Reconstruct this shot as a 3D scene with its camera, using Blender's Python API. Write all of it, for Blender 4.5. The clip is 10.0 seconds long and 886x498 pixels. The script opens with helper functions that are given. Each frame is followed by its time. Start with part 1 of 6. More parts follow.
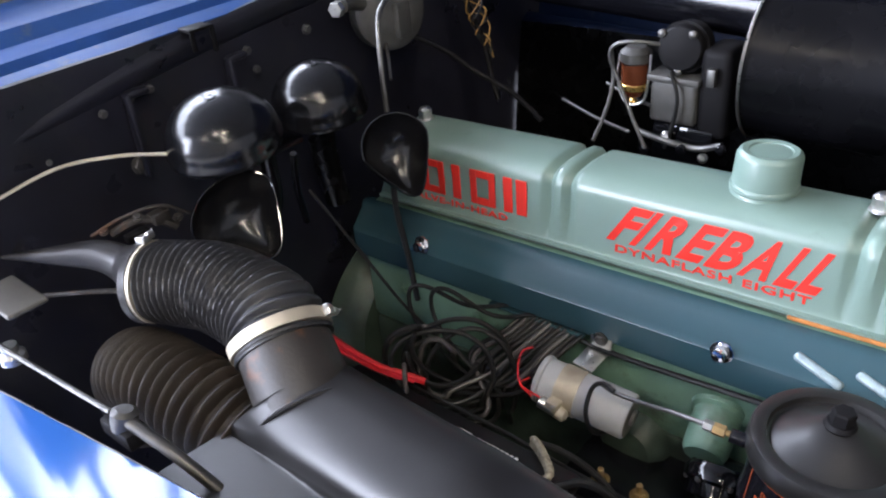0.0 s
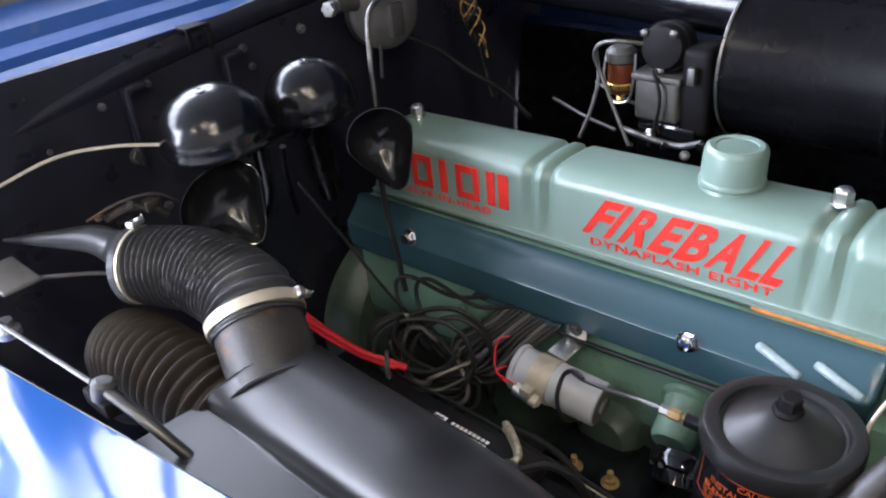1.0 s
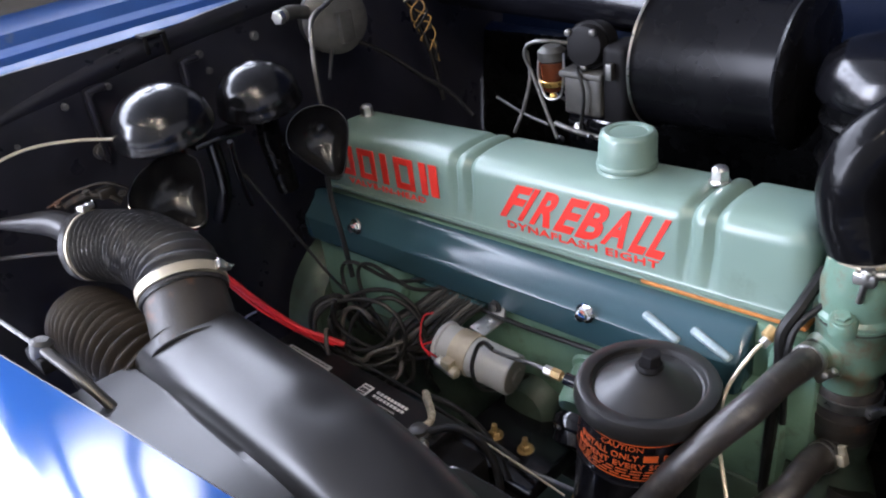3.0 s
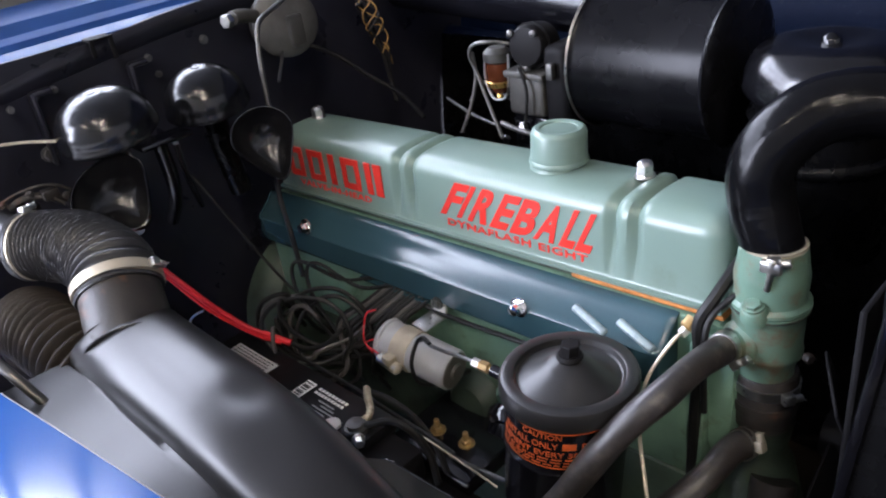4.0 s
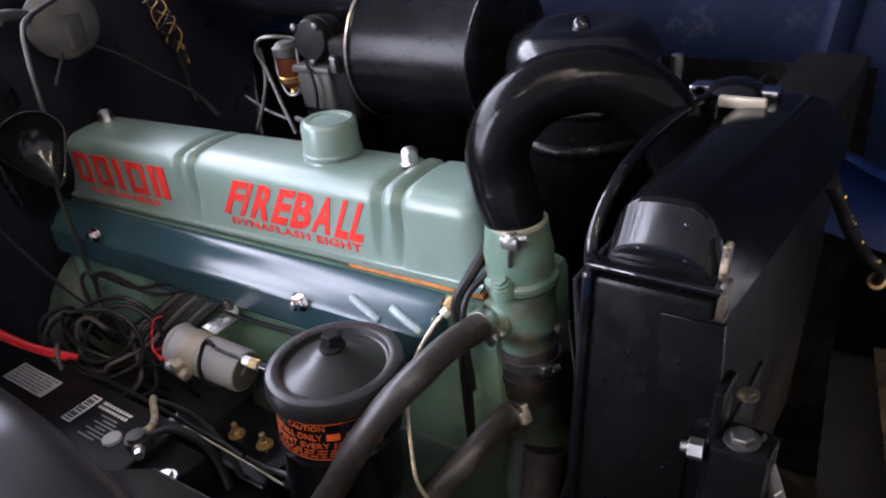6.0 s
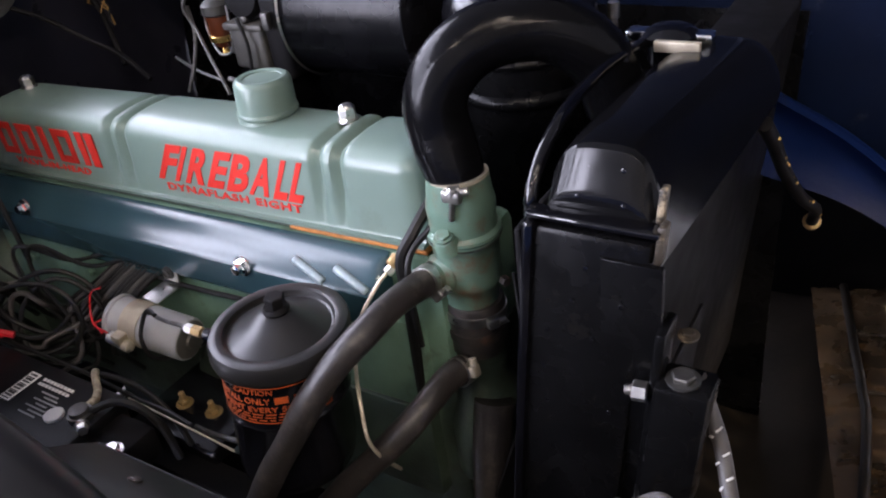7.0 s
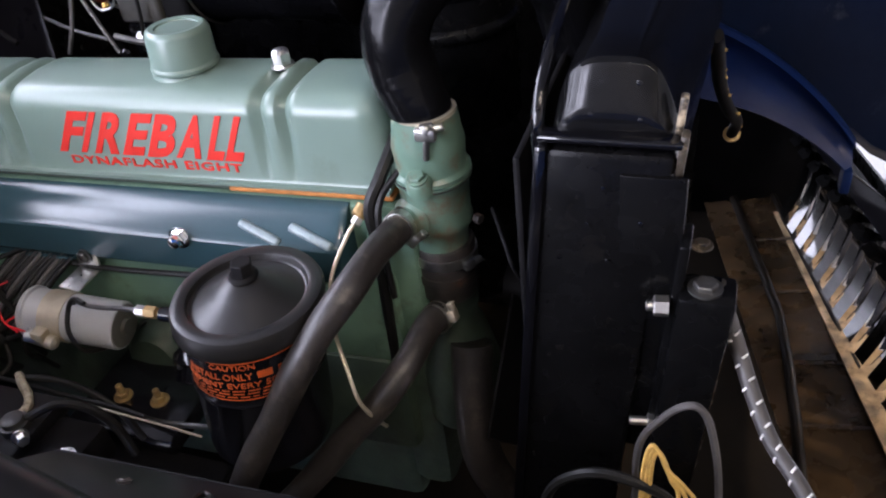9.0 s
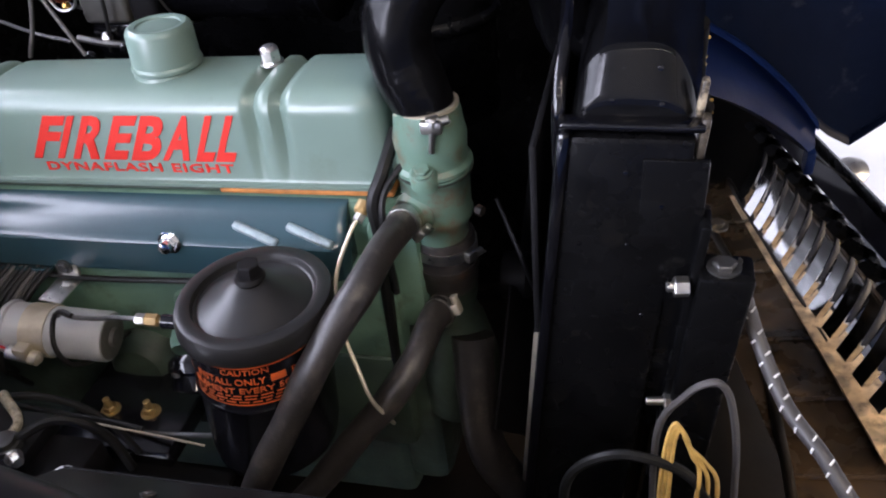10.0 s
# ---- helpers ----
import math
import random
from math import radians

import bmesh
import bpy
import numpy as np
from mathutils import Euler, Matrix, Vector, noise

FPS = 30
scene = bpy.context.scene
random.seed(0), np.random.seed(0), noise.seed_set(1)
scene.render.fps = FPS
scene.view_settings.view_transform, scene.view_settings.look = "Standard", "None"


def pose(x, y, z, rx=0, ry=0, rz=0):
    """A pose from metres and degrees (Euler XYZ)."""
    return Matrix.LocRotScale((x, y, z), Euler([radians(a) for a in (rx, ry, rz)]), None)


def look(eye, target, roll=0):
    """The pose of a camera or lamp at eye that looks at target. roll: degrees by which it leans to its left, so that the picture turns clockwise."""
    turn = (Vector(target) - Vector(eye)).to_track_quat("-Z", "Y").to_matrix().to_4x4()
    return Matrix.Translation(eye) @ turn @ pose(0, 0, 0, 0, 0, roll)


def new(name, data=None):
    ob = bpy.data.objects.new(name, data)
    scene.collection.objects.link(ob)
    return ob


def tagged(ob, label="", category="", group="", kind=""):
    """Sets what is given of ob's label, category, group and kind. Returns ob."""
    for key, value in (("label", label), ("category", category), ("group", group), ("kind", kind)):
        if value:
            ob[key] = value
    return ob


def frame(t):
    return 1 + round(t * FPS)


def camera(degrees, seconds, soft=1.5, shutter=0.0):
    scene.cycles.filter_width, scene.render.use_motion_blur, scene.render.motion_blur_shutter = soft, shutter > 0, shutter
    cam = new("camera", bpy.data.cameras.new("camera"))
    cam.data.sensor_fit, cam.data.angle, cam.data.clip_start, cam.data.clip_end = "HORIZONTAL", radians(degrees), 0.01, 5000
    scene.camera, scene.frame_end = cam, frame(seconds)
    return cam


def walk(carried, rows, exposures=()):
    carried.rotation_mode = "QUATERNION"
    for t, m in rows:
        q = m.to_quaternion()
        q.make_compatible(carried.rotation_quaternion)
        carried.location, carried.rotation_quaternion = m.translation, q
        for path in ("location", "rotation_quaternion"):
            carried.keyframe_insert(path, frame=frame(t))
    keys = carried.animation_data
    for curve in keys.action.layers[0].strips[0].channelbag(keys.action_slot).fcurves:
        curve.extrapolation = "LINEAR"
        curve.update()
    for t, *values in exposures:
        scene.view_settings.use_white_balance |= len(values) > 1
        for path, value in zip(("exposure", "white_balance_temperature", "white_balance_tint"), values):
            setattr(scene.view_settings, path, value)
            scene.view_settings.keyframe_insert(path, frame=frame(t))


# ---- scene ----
cam = camera(59.0, 10.0, soft=2.1)
PATH = [
    (0, (0.177, -0.794, 1.442), (-0.982, 0.473, 0.416), -5.6),
    (0.5, (0.216, -0.789, 1.438), (-0.972, 0.461, 0.425), -5.8),
    (1, (0.258, -0.78, 1.437), (-0.968, 0.439, 0.431), -6.2),
    (1.5, (0.3, -0.776, 1.434), (-0.959, 0.421, 0.442), -6.8),
    (2, (0.345, -0.771, 1.43), (-0.94, 0.408, 0.451), -7.5),
    (2.5, (0.398, -0.759, 1.424), (-0.907, 0.41, 0.459), -7.9),
    (4, (0.515, -0.705, 1.403), (-0.795, 0.48, 0.466), -8.4),
    (4.5, (0.548, -0.678, 1.391), (-0.74, 0.526, 0.448), -8.7),
    (5, (0.582, -0.651, 1.384), (-0.648, 0.604, 0.43), -8.3),
    (5.5, (0.615, -0.629, 1.379), (-0.553, 0.683, 0.423), -8.1),
    (5.7, (0.626, -0.623, 1.375), (-0.52, 0.711, 0.423), -7.9),
    (6.8, (0.63, -0.605, 1.367), (-0.345, 0.789, 0.316), -8.2),
    (7, (0.632, -0.607, 1.362), (-0.341, 0.774, 0.292), -8.4),
    (7.5, (0.607, -0.617, 1.351), (-0.298, 0.763, 0.221), -8.7),
    (8, (0.572, -0.627, 1.35), (-0.251, 0.769, 0.177), -9.2),
    (8.5, (0.538, -0.635, 1.348), (-0.182, 0.8, 0.156), -8.9),
    (9, (0.504, -0.642, 1.343), (-0.117, 0.831, 0.142), -7.9),
    (9.5, (0.47, -0.647, 1.346), (-0.071, 0.845, 0.128), -7.3),
    (10, (0.434, -0.664, 1.345), (-0.028, 0.852, 0.124), -6.8),
]
walk(cam, [(t, look(eye, target, roll)) for t, eye, target, roll in PATH],
     [(0.0, 0.66, 6420, 9), (2.5, 0.60, 6420, 10), (4.5, 0.50, 6460, 12), (5.5, 0.42, 6560, 15), (7.5, 0.28, 6650, 17), (10.0, 0.28, 6550, 15)])

# ---------------------------------------------------------------- world, lamps, exposure
world = bpy.data.worlds.new("World")
scene.world = world
world.use_nodes = True
wn = world.node_tree.nodes
sky = wn.new("ShaderNodeTexSky")
sky.sky_type, sky.sun_disc, sky.sun_elevation, sky.sun_rotation = "NISHITA", False, radians(40), radians(200)
world.node_tree.links.new(sky.outputs[0], wn["Background"].inputs[0])
wn["Background"].inputs[1].default_value = 0.08


def area_lamp(name, at, target, sx, sy, watts, color):
    data = bpy.data.lights.new(name, "AREA")
    data.shape, data.size, data.size_y, data.energy, data.color = "RECTANGLE", sx, sy, watts, color
    ob = new(name, data)
    ob.matrix_world = look(at, target)
    return ob


# daylight through west and south windows; the tall opening past the front is added
area_lamp("daylight_west", (-5.02, -1.70, 3.47), (0, -1.70, 3.47), 8.6, 4.14, 1640, (0.77, 0.82, 1.0))
area_lamp("daylight_south", (-3.6, -6.52, 2.9), (-3.6, 0, 2.9), 2.4, 3.8, 760, (0.78, 0.82, 1.0))
# added lamp: brightens the grille and the floor beyond the hood
area_lamp("added_north_light", (3.9, 6.22, 1.9), (3.9, 0, 1.9), 5.2, 3.4, 240, (0.84, 0.86, 1.0))

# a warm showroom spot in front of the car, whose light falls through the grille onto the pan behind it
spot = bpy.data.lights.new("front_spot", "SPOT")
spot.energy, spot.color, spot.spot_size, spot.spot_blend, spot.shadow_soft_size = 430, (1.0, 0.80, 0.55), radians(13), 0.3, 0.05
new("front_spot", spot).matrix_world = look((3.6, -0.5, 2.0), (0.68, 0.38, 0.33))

# ---------------------------------------------------------------- materials
MATS = {}


def mat(name, color, rough=0.5, metal=0.0, var=0.12, scale=12.0, bump=0.15, fine=260.0, coat=0.0, dirt=None, dirt_amt=0.0,
        rvar=0.12, stretch=None, spec=0.5, dirt_scale=9.0):
    m = bpy.data.materials.new(name)
    m.use_nodes = True
    nt = m.node_tree
    N, L = nt.nodes, nt.links
    b = N["Principled BSDF"]
    tc = N.new("ShaderNodeTexCoord")
    mp = N.new("ShaderNodeMapping")
    L.new(tc.outputs["Object"], mp.inputs[0])
    if stretch:
        mp.inputs["Scale"].default_value = stretch
    n1 = N.new("ShaderNodeTexNoise")
    n1.inputs["Scale"].default_value, n1.inputs["Detail"].default_value = scale, 5
    n2 = N.new("ShaderNodeTexNoise")
    n2.inputs["Scale"].default_value, n2.inputs["Detail"].default_value = fine, 3
    L.new(mp.outputs[0], n1.inputs["Vector"])
    L.new(mp.outputs[0], n2.inputs["Vector"])
    ramp = N.new("ShaderNodeMapRange")
    ramp.inputs["From Min"].default_value, ramp.inputs["From Max"].default_value = 0.3, 0.7
    ramp.inputs["To Min"].default_value, ramp.inputs["To Max"].default_value = 1 - var, 1 + var
    L.new(n1.outputs["Fac"], ramp.inputs["Value"])
    mul = N.new("ShaderNodeVectorMath")
    mul.operation = "SCALE"
    mul.inputs[0].default_value = color
    L.new(ramp.outputs[0], mul.inputs["Scale"])
    col = mul.outputs[0]
    if dirt:
        n3 = N.new("ShaderNodeTexNoise")
        n3.inputs["Scale"].default_value, n3.inputs["Detail"].default_value, n3.inputs["Roughness"].default_value = dirt_scale, 8, 0.7
        L.new(mp.outputs[0], n3.inputs["Vector"])
        r3 = N.new("ShaderNodeMapRange")
        r3.inputs["From Min"].default_value, r3.inputs["From Max"].default_value = 0.62 - dirt_amt * 0.25, 0.78 - dirt_amt * 0.2
        L.new(n3.outputs["Fac"], r3.inputs["Value"])
        mx = N.new("ShaderNodeMix")
        mx.data_type = "RGBA"
        L.new(r3.outputs[0], mx.inputs["Factor"])
        L.new(col, mx.inputs["A"])
        mx.inputs["B"].default_value = (*dirt, 1)
        col = mx.outputs["Result"]
    L.new(col, b.inputs["Base Color"])
    rr = N.new("ShaderNodeMapRange")
    rr.inputs["From Min"].default_value, rr.inputs["From Max"].default_value = 0.3, 0.7
    rr.inputs["To Min"].default_value, rr.inputs["To Max"].default_value = max(rough - rvar * 0.5, 0.02), min(rough + rvar * 0.5, 1)
    n4 = N.new("ShaderNodeTexNoise")
    n4.inputs["Scale"].default_value, n4.inputs["Detail"].default_value = scale * 2.3, 6
    L.new(mp.outputs[0], n4.inputs["Vector"])
    L.new(n4.outputs["Fac"], rr.inputs["Value"])
    L.new(rr.outputs[0], b.inputs["Roughness"])
    b.inputs["Metallic"].default_value = metal
    b.inputs["Specular IOR Level"].default_value = spec
    b.inputs["Coat Weight"].default_value = coat
    b.inputs["Coat Roughness"].default_value = 0.06
    if bump > 0:
        bp = N.new("ShaderNodeBump")
        bp.inputs["Strength"].default_value, bp.inputs["Distance"].default_value = bump, 0.001
        L.new(n2.outputs["Fac"], bp.inputs["Height"])
        L.new(bp.outputs[0], b.inputs["Normal"])
    MATS[name] = m
    return m


def emitter(name, color, strength):
    m = bpy.data.materials.new(name)
    m.use_nodes = True
    b = m.node_tree.nodes["Principled BSDF"]
    b.inputs["Base Color"].default_value = (*color, 1)
    b.inputs["Emission Color"].default_value = (*color, 1)
    b.inputs["Emission Strength"].default_value = strength
    return m


GREEN = mat("engine_green_enamel", (0.146, 0.212, 0.181), 0.31, var=0.07, scale=5, bump=0.06, fine=90, coat=0.05, rvar=0.05, dirt=(0.115, 0.165, 0.135), dirt_amt=0.15, dirt_scale=14)
GREEN_CAST = mat("engine_green_cast", (0.135, 0.235, 0.17), 0.40, var=0.15, scale=14, bump=0.4, fine=160, dirt=(0.05, 0.05, 0.032), dirt_amt=0.3)
GREEN_RUST = mat("green_casting_rusty", (0.098, 0.170, 0.128), 0.36, var=0.15, scale=18, bump=0.3, fine=150, dirt=(0.13, 0.055, 0.02), dirt_amt=0.42, dirt_scale=22)
TEAL = mat("teal_blue_enamel", (0.027, 0.064, 0.079), 0.19, var=0.05, scale=4, bump=0.05, fine=160, coat=0.08, rvar=0.0)
RED = mat("red_lettering", (0.62, 0.022, 0.012), 0.5, var=0.06, scale=40, bump=0.05)
ORANGE_GASKET = mat("cork_gasket", (0.45, 0.17, 0.04), 0.75, var=0.25, scale=60, bump=0.5)
ORANGE = mat("orange_print", (0.50, 0.085, 0.016), 0.55, var=0.25, scale=60, bump=0.05)
BLUE = mat("blue_car_paint", (0.024, 0.092, 0.32), 0.12, var=0.03, scale=3, bump=0.0, coat=0.2, rvar=0.03, spec=0.36)
BLUE_DUSTY = mat("dusty_blue_paint", (0.020, 0.070, 0.240), 0.34, var=0.12, scale=9, bump=0.03, fine=120, rvar=0.12, spec=0.30, dirt=(0.09, 0.11, 0.16), dirt_amt=0.2, dirt_scale=16)
# near-black blue: the hood underside's shade is put into the paint
BLUE_SHADED = mat("shaded_blue_inner_paint", (0.0019, 0.0052, 0.018), 0.45, var=0.3, scale=6, bump=0.25, fine=110, spec=0.08, dirt=(0.03, 0.034, 0.045), dirt_amt=0.12, dirt_scale=17)
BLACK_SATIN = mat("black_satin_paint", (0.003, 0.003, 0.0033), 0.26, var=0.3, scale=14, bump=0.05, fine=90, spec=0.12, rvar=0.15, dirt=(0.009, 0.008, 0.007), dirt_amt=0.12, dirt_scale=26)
BLACK_GLOSS = mat("black_gloss_enamel", (0.003, 0.003, 0.004), 0.085, var=0.2, scale=8, bump=0.008, fine=80, coat=0.0, rvar=0.05)
BLACK_PAINT = mat("black_semi_gloss", (0.005, 0.005, 0.007), 0.19, var=0.25, scale=9, bump=0.02, fine=80, rvar=0.06)
BLACK_DUCT = mat("black_duct_paint", (0.013, 0.0125, 0.013), 0.32, var=0.2, scale=4, bump=0.0, rvar=0.08, spec=0.42)
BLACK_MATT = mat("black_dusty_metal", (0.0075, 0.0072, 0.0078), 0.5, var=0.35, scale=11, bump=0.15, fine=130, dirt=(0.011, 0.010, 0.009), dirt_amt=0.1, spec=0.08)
FIREWALL = mat("firewall_black", (0.0125, 0.0128, 0.0200), 0.33, var=0.35, scale=7, bump=0.22, fine=90, spec=0.4, rvar=0.16, dirt=(0.022, 0.021, 0.022), dirt_amt=0.25, dirt_scale=13)
RUBBER = mat("black_rubber", (0.028, 0.027, 0.027), 0.55, var=0.3, scale=18, bump=0.6, fine=200, dirt=(0.13, 0.12, 0.11), dirt_amt=0.2, dirt_scale=30)
RUBBER_WORN = mat("worn_grey_rubber", (0.024, 0.021, 0.020), 0.40, var=0.4, scale=20, bump=0.35, fine=220, dirt=(0.075, 0.064, 0.054), dirt_amt=0.38, dirt_scale=30)
RUBBER_GLOSS = mat("glossy_moulded_rubber", (0.003, 0.003, 0.0035), 0.2, var=0.2, scale=12, bump=0.05, fine=160, spec=0.14)
HOSE_CLOTH = mat("ribbed_black_fabric", (0.022, 0.022, 0.024), 0.42, var=0.3, scale=25, bump=0.6, fine=420, dirt=(0.12, 0.12, 0.12), dirt_amt=0.15, dirt_scale=40)
DRUM_BLACK = mat("black_drum_paint", (0.004, 0.004, 0.005), 0.27, var=0.25, scale=9, bump=0.03, fine=80, spec=0.15, rvar=0.08)
HOSE_BROWN = mat("dusty_brown_hose", (0.024, 0.018, 0.0135), 0.6, var=0.35, scale=22, bump=0.4, fine=360)
STEEL = mat("zinc_plated_steel", (0.62, 0.61, 0.58), 0.32, metal=1.0, var=0.12, scale=60, bump=0.15, fine=400)
CHROME = mat("polished_chrome", (0.8, 0.8, 0.8), 0.08, metal=1.0, var=0.03, scale=30, bump=0.0, rvar=0.04)
CREAM_BAND = mat("pale_plated_band", (0.52, 0.47, 0.37), 0.42, metal=0.5, var=0.18, scale=40, bump=0.15)
DULL_STEEL = mat("dull_steel", (0.13, 0.127, 0.122), 0.45, metal=0.9, var=0.25, scale=40, bump=0.2)
BRASS = mat("brass", (0.70, 0.44, 0.14), 0.3, metal=1.0, var=0.15, scale=50, bump=0.1)
COIL_GREY = mat("grey_enamel_can", (0.33, 0.34, 0.35), 0.38, var=0.06, scale=25, bump=0.15)
COIL_BAND = mat("tan_plated_strap", (0.42, 0.37, 0.28), 0.45, metal=0.5, var=0.2, scale=40, bump=0.2)
ALLOY = mat("grey_cast_alloy", (0.070, 0.068, 0.063), 0.5, metal=0.35, var=0.25, scale=30, bump=0.5, fine=180, dirt=(0.06, 0.055, 0.045), dirt_amt=0.25, dirt_scale=20)
RUST = mat("rusty_sheet", (0.022, 0.019, 0.017), 0.5, var=0.35, scale=20, bump=0.3, dirt=(0.15, 0.06, 0.025), dirt_amt=0.25, dirt_scale=16)
WIRE = mat("black_wire_cover", (0.009, 0.009, 0.009), 0.45, var=0.3, scale=30, bump=0.1, spec=0.26)
WIRE_GREY = mat("grey_wire_cover", (0.055, 0.05, 0.048), 0.45, var=0.2, scale=30, bump=0.15)
RED_CABLE = mat("red_cable", (0.55, 0.012, 0.018), 0.4, var=0.1, scale=30, bump=0.1)
YELLOW_WIRE = mat("yellow_cloth_wire", (0.55, 0.34, 0.09), 0.6, var=0.2, scale=80, bump=0.4)
BRAID = mat("braided_strap", (0.36, 0.32, 0.24), 0.6, metal=0.3, var=0.4, scale=160, bump=1.0, fine=500)
AMBER = mat("amber_sediment", (0.09, 0.024, 0.010), 0.15, var=0.2, scale=30, bump=0.0)
PAPER = mat("printed_label_paper", (0.38, 0.38, 0.375), 0.6, var=0.08, scale=60, bump=0.1)
WHITE = mat("white_plastic", (0.75, 0.74, 0.72), 0.4, var=0.04, scale=30, bump=0.0)
INK = mat("dark_ink", (0.03, 0.03, 0.03), 0.6, var=0.1, bump=0.0)
BATTERY = mat("black_battery_case", (0.006, 0.006, 0.007), 0.38, var=0.15, scale=20, bump=0.05, fine=200, spec=0.35)
TAN = mat("tan_dusty_metal", (0.50, 0.36, 0.21), 0.42, var=0.45, scale=25, bump=0.5, fine=140, dirt=(0.09, 0.065, 0.04), dirt_amt=0.45, dirt_scale=34)
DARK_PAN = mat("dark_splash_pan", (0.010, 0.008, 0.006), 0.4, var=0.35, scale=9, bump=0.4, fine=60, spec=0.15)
TRIM = mat("grey_weather_trim", (0.10, 0.095, 0.085), 0.6, metal=0.2, var=0.15, scale=20, bump=0.2)
FLOOR = mat("pale_showroom_floor", (0.78, 0.78, 0.79), 0.35, var=0.15, scale=2.5, bump=0.3, fine=60)
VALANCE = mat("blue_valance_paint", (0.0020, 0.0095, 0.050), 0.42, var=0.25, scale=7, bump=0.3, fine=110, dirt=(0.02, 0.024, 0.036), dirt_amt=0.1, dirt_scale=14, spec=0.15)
# darker copy of the casting green: grease, with the lower engine's shade put in
GREEN_DARK = mat("greasy_shaded_green", (0.036, 0.056, 0.040), 0.5, var=0.3, scale=16, bump=0.5, fine=140, dirt=(0.02, 0.018, 0.014), dirt_amt=0.5, dirt_scale=12)
FILTER_LID = mat("brown_black_satin_paint", (0.013, 0.0125, 0.0125), 0.34, var=0.2, scale=10, bump=0.02, fine=120, rvar=0.06)
OLD_BRASS = mat("tarnished_brass", (0.36, 0.245, 0.11), 0.42, metal=0.6, var=0.3, scale=60, bump=0.2)
WORN = mat("chipped_black_paint", (0.035, 0.028, 0.02), 0.4, var=0.4, scale=40, bump=0.4, fine=160, dirt=(0.42, 0.34, 0.23), dirt_amt=0.35, dirt_scale=45)
YELLOW_OLD = mat("dulled_yellow_wire", (0.30, 0.17, 0.045), 0.6, var=0.3, scale=80, bump=0.3)
# pale copy of the teal that carries the louvres' bright glint
TEAL_GLINT = mat("glint_teal_enamel", (0.24, 0.31, 0.33), 0.3, var=0.2, scale=60, bump=0.1, fine=160)
HORN_GLOSS = mat("old_black_enamel", (0.004, 0.004, 0.005), 0.19, var=0.2, scale=20, bump=0.01, fine=80, rvar=0.05)
# dusty tan whose dark mottling puts shadow patches into the colour
PAN_TAN = mat("dusty_shadow_mottled_pan", (0.048, 0.030, 0.0155), 0.28, var=0.6, scale=9, bump=0.5, fine=50, dirt=(0.008, 0.007, 0.005), dirt_amt=0.5, dirt_scale=7)
HORN_BLACK = mat("worn_black_enamel", (0.006, 0.006, 0.007), 0.20, var=0.2, scale=20, bump=0.05, fine=140, rvar=0.1)
TANK_BLACK = mat("black_tank_enamel", (0.003, 0.003, 0.0035), 0.15, var=0.2, scale=14, bump=0.02, fine=70, spec=0.13, rvar=0.08)
END_BLACK = mat("black_end_enamel", (0.0035, 0.0035, 0.004), 0.14, var=0.3, scale=20, bump=0.03, fine=70, spec=0.24, rvar=0.1)
GREY_DUST = mat("dusty_grey_black_sheet", (0.028, 0.028, 0.031), 0.36, var=0.4, scale=14, bump=0.15, fine=120)
WALL = mat("garage_wall_paint", (0.32, 0.32, 0.33), 0.7, var=0.05, scale=1.5, bump=0.2, fine=50)
CEIL = mat("garage_ceiling_paint", (0.11, 0.11, 0.115), 0.8, var=0.05, scale=1.5, bump=0.2, fine=50)
LAMP = emitter("lamp_glow", (1.0, 0.88, 0.72), 100.0)

# ---------------------------------------------------------------- mesh helpers
BASE = {}


def put(name, bm, material, smooth=True):
    me = bpy.data.meshes.new(name)
    bm.normal_update()
    bm.to_mesh(me)
    bm.free()
    me.materials.append(material)
    if smooth:
        for p in me.polygons:
            p.use_smooth = True
        me.set_sharp_from_angle(angle=radians(38))
    return new(name, me)


def thing(name, at, label, category, group="", kind=""):
    """An Empty at a thing's base, to carry its parts."""
    ob = new(name)
    ob.location = at
    ob.empty_display_size = 0.05
    BASE[ob.name] = Vector(at)
    return tagged(ob, label, category, group, kind)


def part(name, bm, material, parent, label="", smooth=True):
    ob = put(name, bm, material, smooth)
    ob.parent = parent
    if parent.name in BASE:
        ob.matrix_parent_inverse = Matrix.Translation(-BASE[parent.name])
    if label:
        tagged(ob, label)
    return ob


def solo(name, bm, material, label, category, group="", kind="", smooth=True):
    return tagged(put(name, bm, material, smooth), label, category, group, kind)


def box(lo, hi, bevel=0.0, segs=2, m=None, bm=None):
    b2 = bmesh.new()
    bmesh.ops.create_cube(b2, size=1.0)
    lo, hi = Vector(lo), Vector(hi)
    for v in b2.verts:
        v.co = Vector([lo[i] + (v.co[i] + 0.5) * (hi[i] - lo[i]) for i in range(3)])
    if bevel > 0:
        bmesh.ops.bevel(b2, geom=b2.edges[:], offset=bevel, segments=segs, affect="EDGES", profile=0.5)
    if m is not None:
        bmesh.ops.transform(b2, matrix=m, verts=b2.verts)
    return join(bm, b2)


def join(bm, b2):
    if bm is None:
        return b2
    me = bpy.data.meshes.new("tmp")
    b2.to_mesh(me)
    b2.free()
    bm.from_mesh(me)
    bpy.data.meshes.remove(me)
    return bm


def frame_of(axis):
    a = Vector(axis).normalized()
    return a.to_track_quat("Z", "Y").to_matrix().to_4x4()


